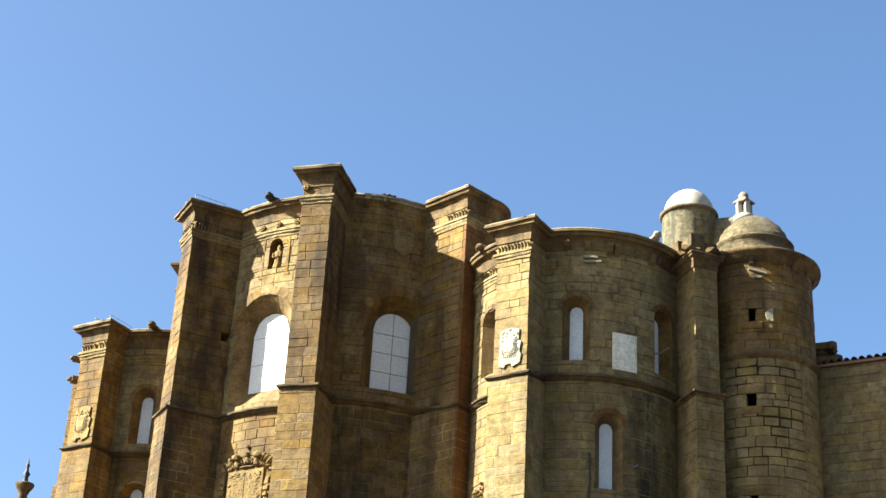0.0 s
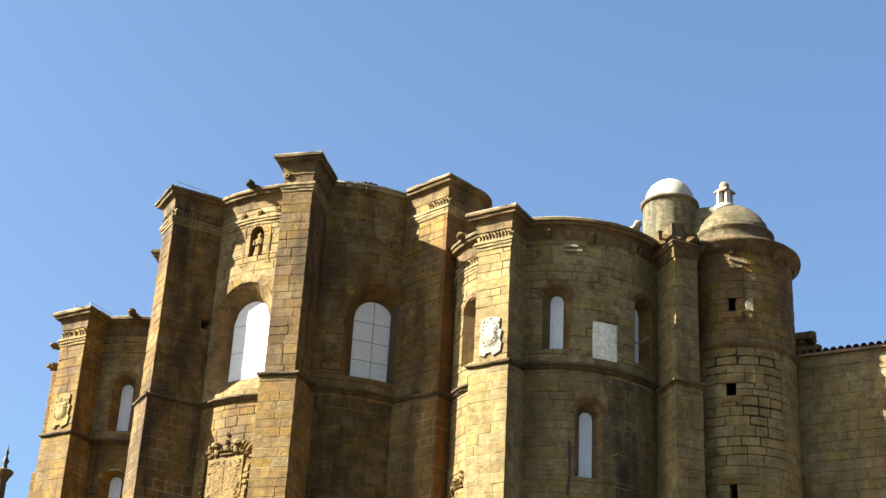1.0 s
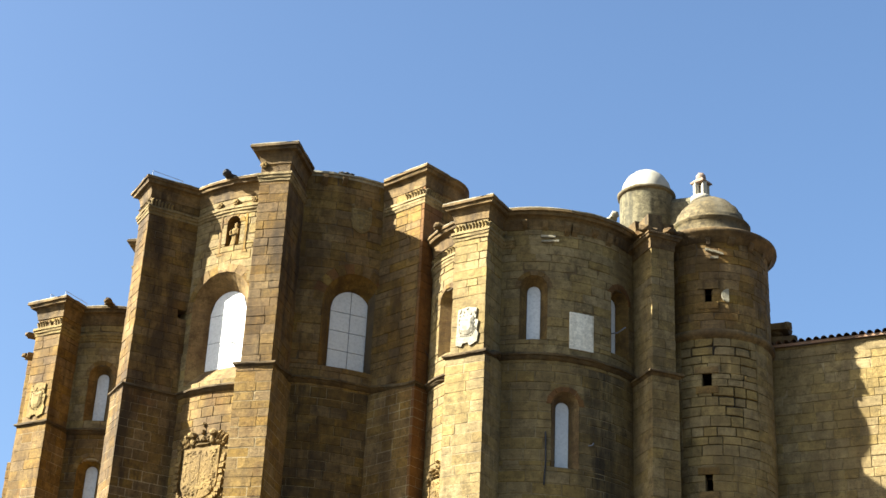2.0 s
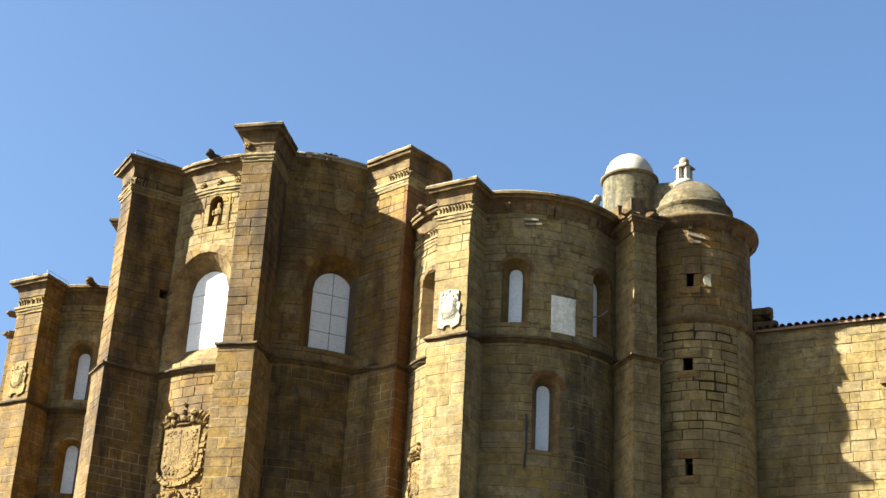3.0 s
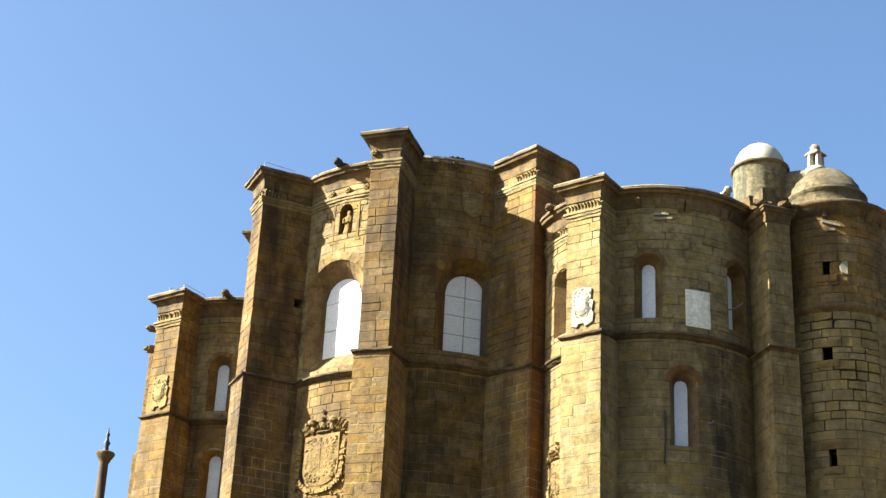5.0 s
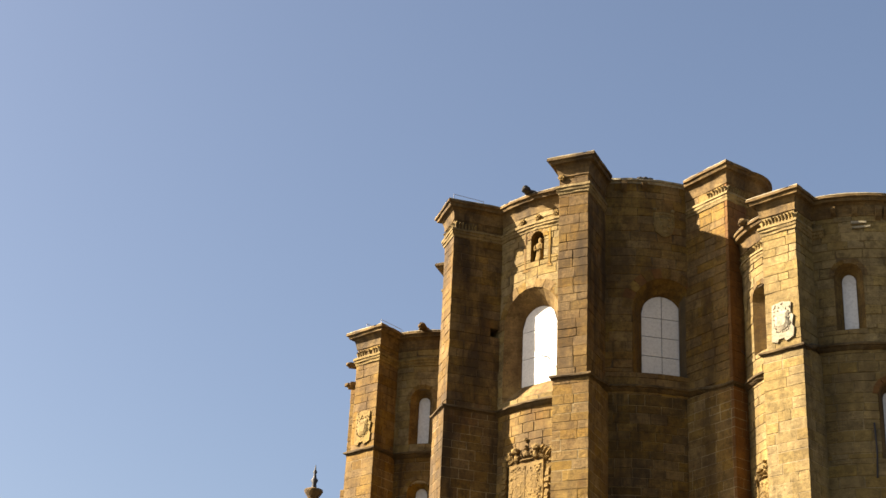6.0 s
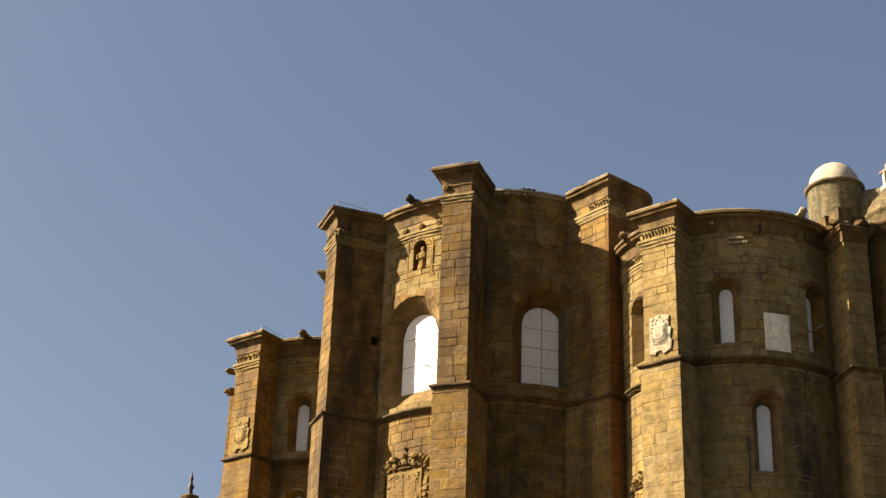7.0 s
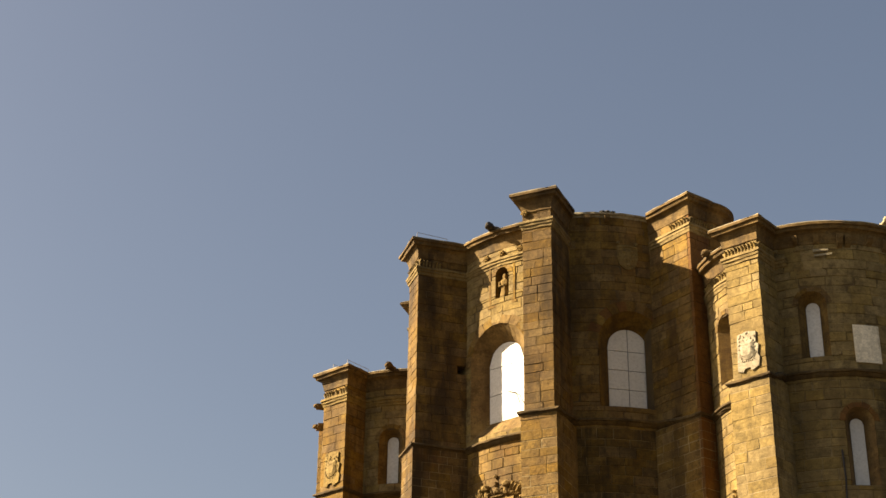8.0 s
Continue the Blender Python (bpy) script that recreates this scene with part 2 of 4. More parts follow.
def ashlar(parent, fn, u0, u1, z0, z1, holes=(), mats=(STONE,), seed=1, length=(0.42, 0.85), joint=0.015, rough=0.011, deep=0.16, low=None, high=COURSE, repointed=True, spread=(0.06, 0.08, 0.1, 0.12, 0.15, 0.25, 0.6, 1.1)):
    """Courses of dressed blocks on the surface fn, each with worn chamfered edges; returns nothing."""
    rnd = random.Random(seed)
    verts, faces = [], []
    zs = courses(z0, z1, holes, rnd, high)
    limit = SEEN_FROM if low is None else low
    for za, zb in zip(zs, zs[1:]):
        spans = [(u0, u1)]
        for ho in holes:
            w = ho.width(za, zb)
            if w:
                spans = [p for s in spans for p in ((s[0], min(s[1], ho.u - w)), (max(s[0], ho.u + w), s[1])) if p[1] - p[0] > 0.03]
        for s0, s1 in spans:
            cuts, u = [s0], s0 + rnd.uniform(0.25, length[1])
            while u < s1 - 0.22:
                cuts.append(u)
                u += rnd.uniform(*length)
            cuts.append(s1)
            for a, b in zip(cuts, cuts[1:]):
                g, c = joint * (rnd.choice((0.4, 0.5, 0.6, 0.8, 1.0, 1.3)) if repointed and za < BELT_LINE else rnd.choice(spread)), rnd.uniform(0.004, 0.014)
                chip = rnd.choice((0, 2, 3, 5)) if rnd.random() < 0.22 and za > BELT_LINE else -1
                out = rnd.uniform(-rough, rough)
                v = []
                for inset, d in ((0, -deep), (0, out - c), (c, out)):
                    ua, um, ub, zc, zd = a + g + inset, (a + b) / 2, b - g - inset, za + g + inset, zb - g - inset
                    for q, (uu, zz) in enumerate(((ua, zc), (um, zc), (ub, zc), (ub, zd), (um, zd), (ua, zd))):
                        if q == chip and d > -0.1:
                            uu, zz = uu + (um - uu) * rnd.uniform(0.1, 0.25), zz + ((zc + zd) / 2 - zz) * rnd.uniform(0.15, 0.4)
                        k = rnd.uniform(-0.01, 0.01) if inset else 0
                        v.append(fn(uu + k, zz + (rnd.uniform(-0.01, 0.01) if inset else 0), d))
                f = [(12, 13, 16, 17), (13, 14, 15, 16)] + [(r + i, r + (i + 1) % 6, r + 6 + (i + 1) % 6, r + 6 + i) for r in (0, 6) for i in range(6)]
                if za >= limit - 0.001:
                    mesh_object("block", v, f, rnd.choice(mats), parent)
                else:
                    k = len(verts)
                    verts += v
                    faces += [tuple(i + k for i in q) for q in f]
    if verts:
        tagged(mesh_object("lower_blocks", verts, faces, mats[0], parent), kind="stuff")


def wall_core(name, fn, u0, u1, z0, z1, holes, thick, parent, step=0.35, mat=MORTAR, recess=0.02):
    """The wall's body behind the facing, with real openings and an inner face."""
    us, zs = {u0, u1}, {z0, z1}
    n = max(2, int((u1 - u0) / step))
    us |= {u0 + (u1 - u0) * i / n for i in range(n + 1)}
    marks = []
    for ho in holes:
        levels = [ho.z0, ho.spring] + ([ho.spring + ho.half * k for k in (0.35, 0.6, 0.8, 0.93, 1.0)] if ho.arched else [])
        zs |= set(levels)
        for a, b in zip(levels, levels[1:]):
            w = ho.width(a, b) + 0.03
            us |= {ho.u - w, ho.u + w}
            marks.append((ho.u - w, ho.u + w, a, b))
    us, zs = sorted(us), sorted(zs)
    vid, verts, faces = {}, [], []

    def vert(i, k, s):
        if (i, k, s) not in vid:
            vid[i, k, s] = len(verts)
            verts.append(fn(us[i], zs[k], -recess if s else -thick))
        return vid[i, k, s]

    def is_open(i, k):
        if not (0 <= i < len(us) - 1 and 0 <= k < len(zs) - 1):
            return True
        u, z = (us[i] + us[i + 1]) / 2, (zs[k] + zs[k + 1]) / 2
        return any(a < u < b and c < z < d for a, b, c, d in marks)

    for i in range(len(us) - 1):
        for k in range(len(zs) - 1):
            if is_open(i, k):
                continue
            faces.append((vert(i, k, 1), vert(i + 1, k, 1), vert(i + 1, k + 1, 1), vert(i, k + 1, 1)))
            faces.append((vert(i, k, 0), vert(i, k + 1, 0), vert(i + 1, k + 1, 0), vert(i + 1, k, 0)))
            for di, dk, p, q in ((-1, 0, (i, k), (i, k + 1)), (1, 0, (i + 1, k + 1), (i + 1, k)), (0, -1, (i + 1, k), (i, k)), (0, 1, (i, k + 1), (i + 1, k + 1))):
                if is_open(i + di, k + dk):
                    faces.append((vert(*p, 1), vert(*q, 1), vert(*q, 0), vert(*p, 0)))
    return mesh_object(name, verts, faces, mat, parent)


def pier_frame(c, theta, rf, turn):
    """Local frame of a buttress whose front stands at theta and rf but which is turned by some degrees; b is 0 at its front."""
    p = radial(c, theta)(0, rf, 0)
    return radial((p.x, p.y), theta + turn)


def meets(f, a, c, R):
    """Angle round c at which the flank line a of frame f meets the circle R."""
    p, q = f(a, 0, 0) - Vector((*c, 0)), f(a, -1, 0) - f(a, 0, 0)
    k = p.dot(q)
    t = -k - math.sqrt(max(0.0, k * k - (p.dot(p) - R * R)))
    h = p + q * t
    return math.atan2(h.x, -h.y), t


def outline(c, R, piers, th0, th1, d, n=18):
    """Plan of a round wall with buttresses (angle, half width, front, turn), offset outwards by d."""
    pts, start = [], radians(th0)

    def arc(a, b):
        for i in range(n + 1):
            t = a + (b - a) * i / n
            pts.append(Vector((c[0] + (R + d) * math.sin(t), c[1] - (R + d) * math.cos(t))))
    for th, w, rf, turn in piers:
        f = pier_frame(c, th, rf, turn)
        arc(start, meets(f, -w - d, c, R + d)[0])
        l, r = f(-w - d, d, 0).to_2d(), f(w + d, d, 0).to_2d()
        ts = [meets(f, s * (w + d), c, R + d) for s in (-1, 1)]
        a, b = f(-w - d, -ts[0][1], 0).to_2d(), f(w + d, -ts[1][1], 0).to_2d()
        for p, q, m in ((a, l, 6), (l, r, 6), (r, b, 5)):
            pts.extend(p.lerp(q, k / 5) for k in range(1, m))
        start = ts[1][0]
    arc(start, radians(th1))
    return pts


def moulding(name, plan, profile, mat, label, parent=None, climb=None):
    """A moulding of the given profile (offset, height) run along plan(offset); climb(p): how much higher it runs at p."""
    rows = [(plan(d), z) for d, z in profile]
    n = len(rows[0][0])
    rnd, k = random.Random(n), 0.011
    verts = [(p.x + rnd.uniform(-k, k), p.y + rnd.uniform(-k, k), z + rnd.uniform(-k, k) + (climb(p) if climb else 0)) for pts, z in rows for p in pts]
    faces = [(r * n + i, r * n + i + 1, (r + 1) * n + i + 1, (r + 1) * n + i) for r in range(len(rows) - 1) for i in range(n - 1)]
    ob = mesh_object(name, verts, faces, mat, parent)
    return tagged(ob, label, "" if parent else "moulding", kind="" if parent else "structure")


def lathe(name, c, profile, mat, parent=None, label="", n=40, wobble=0.0, flat=False):
    rnd = random.Random(len(name))
    verts = [(c[0] + r * math.cos(a) + rnd.uniform(-wobble, wobble), c[1] + r * math.sin(a) + rnd.uniform(-wobble, wobble), z + rnd.uniform(-wobble, wobble))
             for r, z in profile for a in (2 * math.pi * i / n for i in range(n))]
    faces = [(k * n + i, k * n + (i + 1) % n, (k + 1) * n + (i + 1) % n, (k + 1) * n + i) for k in range(len(profile) - 1) for i in range(n)]
    return mesh_object(name, verts, faces, mat, parent, label, smooth=not flat)


def lump(bm, p, size, seed=0, sub=1):
    """A rough rounded lump of carved stone; size along x, y, z."""
    r = bmesh.ops.create_icosphere(bm, subdivisions=sub, radius=1.0)
    rnd = random.Random(seed)
    for v in r["verts"]:
        k = rnd.uniform(0.82, 1.12)
        v.co = Vector(p) + Vector((v.co.x * size[0] * k, v.co.y * size[1] * k, v.co.z * size[2] * k))


def arch_points(fn, half, z0, spring, n=14):
    """Outline of a round-headed opening: up the left side, over the arch, down the right."""
    pts = [fn(-half, z0), fn(-half, spring)]
    pts += [fn(-half * math.cos(math.pi * i / n), spring + half * math.sin(math.pi * i / n)) for i in range(1, n)]
    return pts + [fn(half, spring), fn(half, z0)]


def voussoirs(parent, fn, uc, half, spring, wide, n, seed, mats, proud=0.008):
    rnd = random.Random(seed)
    for i in range(n):
        a0, a1 = math.pi * i / n + 0.006 / half, math.pi * (i + 1) / n - 0.006 / half
        ro, d = half + wide * rnd.uniform(0.9, 1.1), proud + rnd.uniform(0, 0.008)
        v = [fn(uc - r * math.cos(a), spring + r * math.sin(a), dd) for dd in (-0.15, d) for r, a in ((half, a0), (ro, a0), (ro, a1), (half, a1))]
        mesh_object("voussoir", v, BOX, rnd.choice(mats), parent)


def opening(name, c, R, theta, outer, inner, z0, spring, depth, cols, rows, label, drop=0.12, stones=9, mats=(STONE,), wide=0.3, back=None):
    """A round-headed window in a round wall: splayed reveal, arch stones, panes in a metal frame."""
    fn, f, uc = drum(c, R), radial(c, theta), radians(theta) * R
    root = tagged(empty(name), label, "window", kind="structure")
    out = arch_points(lambda x, z: fn(uc + x, z, 0.004), outer, z0 - drop, spring)
    inn = arch_points(lambda x, z: f(x, R - depth, z), inner, z0, spring)
    k = len(out)
    faces = [(i, (i + 1) % k, k + (i + 1) % k, k + i) for i in range(k)]
    mesh_object("reveal", out + inn, faces, STONE, root)
    voussoirs(root, fn, uc, outer, spring, wide, stones, int(abs(theta)) + stones, mats)
    b = R - depth
    if back:
        pl = arch_points(lambda x, z: f(x, b, z), inner, z0, spring)
        mesh_object("back", pl, [tuple(range(len(pl)))], back, root)
        return root
    pl = arch_points(lambda x, z: f(x, b - 0.03, z), inner, z0, spring) + arch_points(lambda x, z: f(x, b - 0.06, z), inner, z0, spring)
    h = len(pl) // 2
    mesh_object("window_frame", pl, [tuple(range(h)), tuple(reversed(range(h, 2 * h)))], LEAD, root)
    g = 0.011
    xs = [-inner + 2 * inner * i / cols for i in range(cols + 1)]
    top = spring if rows < 3 else spring - 0.1
    zs = [z0 + (top - z0) * i / (rows - 1) for i in range(rows)] if rows > 1 else [z0]
    for i in range(cols):
        a, e = xs[i] + g, xs[i + 1] - g
        for z, z1 in zip(zs, zs[1:]):
            mesh_object("pane", box_verts(f, a, e, b - 0.02, b, z + g, z1 - g), BOX, PANE, root)
        z = zs[-1] + g
        arch = [(x, spring + math.sqrt(max(0, (inner - g) ** 2 - x * x))) for x in (e + (a - e) * q / 10 for q in range(11))]
        poly = [(a, z), (e, z)] + [p for p in arch if p[1] > z + 0.005]
        v = [f(x, bb, zz) for bb in (b - 0.02, b) for x, zz in poly]
        m = len(poly)
        mesh_object("pane", v, [tuple(range(m, 2 * m)), tuple(reversed(range(m)))] + [(q, (q + 1) % m, m + (q + 1) % m, m + q) for q in range(m)], PANE, root)
    return root


def buttress(c, theta, w, rf, turn, R, zs, z1, label, seed, seen=(-1, 1), mats=(STONE,), gap=None, front=None, foot=None):
    """A dressed-stone buttress, broader below the string course; seen: the flanks whose blocks are picked apart."""
    root = tagged(empty("buttress"), label, "buttress", "buttresses of the apses")
    f, rnd = pier_frame(c, theta, rf, turn), random.Random(seed)
    low_v, low_f = [], []

    def put(a0, a1, b0, b1, za, zb, single, mats=mats):
        g = rnd.choice((0.004, 0.006, 0.01, 0.013, 0.017)) if za < BELT_LINE else rnd.choice((0.001, 0.001, 0.001, 0.002, 0.002, 0.004, 0.008, 0.013))
        k = rnd.uniform(-0.006, 0.006)
        sides = (a0 + (g if a0 > -ww + 0.001 else k), a1 - (g if a1 < ww - 0.001 else k), b0 + g, b1 - (g if b1 < ff - 0.001 else k), za + g, zb - g)
        if single:
            v, q = worn_box(f, *sides, rnd, 0.007 if za > BELT_LINE else 0.004)
            mesh_object("block", v, q, rnd.choice(mats), root)
        else:
            v = box_verts(f, *sides, rnd, 0.004)
            k = len(low_v)
            low_v.extend(v)
            low_f.extend(tuple(i + k for i in q) for q in BOX)

    for za0, zb0, wide in ((0.0, zs, 0.085), (zs, z1, 0.0)):
        ww, ff = w + wide, wide
        reach = {s: -meets(f, s * ww, c, R)[1] - 0.12 for s in (-1, 1)}
        inner = min(reach.values())
        pale = MORTAR_PALE if wide else MORTAR
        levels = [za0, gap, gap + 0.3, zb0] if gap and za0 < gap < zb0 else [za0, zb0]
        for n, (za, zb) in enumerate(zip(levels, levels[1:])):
            mesh_object("core", box_verts(f, -ww + (0.008 if wide else 0.02), ww - (0.6 if n == 1 else 0.008 if wide else 0.02), inner - 0.3, ff - (0.008 if wide else 0.02), za, zb), BOX, HOLE_SHADE if n == 1 else pale, root)
        cs = courses(za0, zb0, [Hole(0, 0.1, gap, gap + 0.3, False)] if len(levels) > 2 else (), rnd)
        for n, (za, zb) in enumerate(zip(cs, cs[1:])):
            df = 0.12 if front else (0.3, 0.52)[n % 2] + rnd.uniform(-0.05, 0.05)
            up = za > SEEN_FROM - 0.01
            cuts = [-ww] + sorted(rnd.uniform(-0.55, 0.55) * ww for _ in range(rnd.choice((1, 1, 1, 2)))) + [ww]
            if len(cuts) == 4 and cuts[2] - cuts[1] < 0.2:
                cuts.pop(2)
            for a, b in zip(cuts, cuts[1:]):
                put(a, b, ff - df, ff, za, zb, up, front or (foot if foot and wide else mats))
            for s in (-1, 1):
                v0, vs = reach[s], [ff - df]
                while vs[-1] - v0 > 0.75:
                    vs.append(vs[-1] - rnd.uniform(0.4, 0.7))
                vs.append(v0)
                if gap and s == 1 and gap - 0.02 < za < gap + 0.27:
                    vs = [ff - df, v0 + 0.75, v0 + 0.42]
                for p, q in zip(vs, vs[1:]):
                    put(min(s * ww, s * (ww - 0.2)), max(s * ww, s * (ww - 0.2)), q, p, za, zb, up and s in seen, foot if foot and wide else mats)
    tagged(mesh_object("lower_blocks", low_v, low_f, mats[0], root), kind="stuff")
    return root


CORNICE = [(-0.7, 0.12), (0.26, 0.02), (0.31, 0.0), (0.31, -0.07), (0.25, -0.085), (0.245, -0.13), (0.23, -0.175), (0.13, -0.195), (0.085, -0.26), (0.055, -0.36), (0.035, -0.48), (0.025, -0.57), (-0.02, -0.59), (-0.05, -0.62)]
FILLET = [(-0.04, -0.86), (0.09, -0.89), (0.1, -0.97), (0.07, -0.99), (0.07, -1.06), (0.04, -1.09), (0.03, -1.16), (-0.03, -1.19)]
STRING = [(-0.05, 0.1), (0.04, 0.075), (0.16, 0.03), (0.175, 0.0), (0.17, -0.04), (0.11, -0.055), (0.1, -0.085), (0.05, -0.13), (-0.03, -0.16)]


def leaf(bm, m, e, out, z, high, half, rnd):
    """A carved upright leaf: ribbed, narrow at the foot, its tip rolled outwards."""
    rows = []
    for t, w, d in ((0.0, 0.6, 0.02), (0.35, 0.85, 0.03), (0.7, 1.0, 0.055), (0.92, 0.95, 0.1), (1.0, 0.6, 0.09), (0.96, 0.5, 0.0)):
        w, d = w * half * rnd.uniform(0.9, 1.1), d + rnd.uniform(-0.008, 0.008)
        rows.append([bm.verts.new((m.x + e.x * u * w + out.x * q, m.y + e.y * u * w + out.y * q, z + high * t))
                     for u, q in ((-1, -0.02), (-0.5, d * 0.7), (0, d), (0.5, d * 0.7), (1, -0.02))])
    for lo, hi in zip(rows, rows[1:]):
        for i in range(4):
            bm.faces.new((lo[i], lo[i + 1], hi[i + 1], hi[i]))


def frieze(plan, top, mat, label, c, R, limit):
    """A row of carved teeth between cornice and fillet."""
    rnd = random.Random(5)
    pts = plan(0.0)
    bm = bmesh.new()
    for p, q in zip(pts, pts[1:]):
        L = (q - p).length
        if L < 0.01:
            continue
        n = round(L / 0.118)
        if n < 1:
            n = 1
        e = (q - p) / L
        out = Vector((e.y, -e.x))
        for i in range(n):
            m = p + e * (L * (i + 0.5) / n)
            v = m - Vector(c)
            if rnd.random() < 0.05 or (math.degrees(math.atan2(v.x, -v.y)) > limit and v.length < R + 0.9):
                continue
            leaf(bm, m, e, out, top - 0.89, rnd.uniform(0.2, 0.25), 0.052, rnd)
    tagged(part("frieze", bm, mat), label, "frieze", kind="structure")


def round_roof(name, c, R, z, rise, label):
    return tagged(lathe(name, c, [(R, z), (R * 0.5, z + rise * 0.6), (0.05, z + rise)], TILE, None, "", 36, 0.01), label, "roof", kind="structure")


# ---- ground ----
bm = bmesh.new()
bmesh.ops.create_grid(bm, x_segments=24, y_segments=24, size=3000)
tagged(part("ground", bm, GROUND), "unseen ground round the church, dark to cut bounced light", "ground", kind="structure")

# ---- the three round apses ----
EAVES, SIDE_EAVES, BELT = 26.8, 24.4, 19.6
MAIN, MAIN_R = (-5.056, 50.56), 4.8
EAST, EAST_R = (2.336, 46.606), 3.35
FAR, FAR_R = (-11.477, 53.961), 3.35
AXIS = -27.0
FAR_EAVES = 23.88
MAIN_PIERS = [(-99, 0.5, 6.1, 0), (-54.0, 0.48, 6.34, -7), (-7, 0.47, 6.3, -6), (40.2, 0.5, 6.43, 8)]
EAST_PIERS = [(-29.6, 0.54, 4.25, 0)]
FAR_PIERS = [(-103, 0.5, 3.7, 0), (-29, 0.52, 4.25, 0)]


def apse(name, c, R, th0, th1, top, holes, mats, seed, label, seen, split=None):
    fn = drum(c, R)
    root = tagged(empty(name), label, "apse wall", kind="structure")
    wall_core("core", fn, radians(th0) * R, radians(th1) * R, 0, BELT, [h for h in holes if h.z0 < BELT], 0.8, root, 0.2, MORTAR_PALE, 0.02)
    wall_core("core", fn, radians(th0) * R, radians(th1) * R, BELT, top - 0.1, [h for h in holes if h.z0 >= BELT], 0.8, root)
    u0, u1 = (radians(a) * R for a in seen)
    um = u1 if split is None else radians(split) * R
    # Tone holds light and shade: pale left of split, crusted dark stone right.
    for ua, ub, za, zb, some in ((u0, um, 0, BELT, mats), (u0, um, BELT, top - 0.3, (STONE_PALE,)), (um, u1, 0, BELT, (CRUST_SHADE,)), (um, u1, BELT, top - 0.1, (STONE,))):
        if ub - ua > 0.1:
            ashlar(root, fn, ua, ub, za, zb, [h for h in holes if ua < h.u < ub and za <= h.z0 < zb], some, seed + int(za), joint=0.008 if some == (CRUST_SHADE,) else 0.013, rough=0.006 if za < BELT else 0.011)
    full0, full1 = radians(th0) * R, radians(th1) * R
    ashlar(root, fn, full0, u0, 0, top - 0.3, [], (STONE,), seed + 1, low=99)
    ashlar(root, fn, u1, full1, 0, top - 0.3, [], (STONE,), seed + 2, low=99)
    return root


W1, W2, NICHE = -29.5, 23.0, -26.8
main_holes = [Hole(radians(W1) * MAIN_R, 1.12, 19.86, 22.35), Hole(radians(W2) * MAIN_R, 1.05, 20.3, 22.42),
              Hole(radians(NICHE) * MAIN_R, 0.24, 24.35, 25.15)]
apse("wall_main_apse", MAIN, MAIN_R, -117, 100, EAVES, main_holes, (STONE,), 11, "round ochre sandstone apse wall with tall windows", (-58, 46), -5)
W3, W4, W5, W6 = -4.0, 45.0, 12.7, -54.0
east_holes = [Hole(radians(W3) * EAST_R, 0.395, 20.33, 22.0), Hole(radians(W4) * EAST_R, 0.395, 20.33, 22.0), Hole(radians(W6) * EAST_R, 0.395, 20.33, 22.0),
              Hole(radians(W5) * EAST_R, 0.395, 16.56, 18.4)]
apse("wall_side_apse", EAST, EAST_R, -117, 75, SIDE_EAVES, east_holes, (SIDE_STONE,), 21, "round weathered sandstone side apse with slit windows", (-72, 62))
W7, W8 = -3.5, -2.5
far_holes = [Hole(radians(W7) * FAR_R, 0.4, 19.95, 21.45), Hole(radians(W8) * FAR_R, 0.4, 16.8, 18.2)]
apse("wall_far_apse", FAR, FAR_R, -117, 63, FAR_EAVES, far_holes, (STONE_GREY,), 31, "round sandstone side apse with slit windows", (-24, 18))

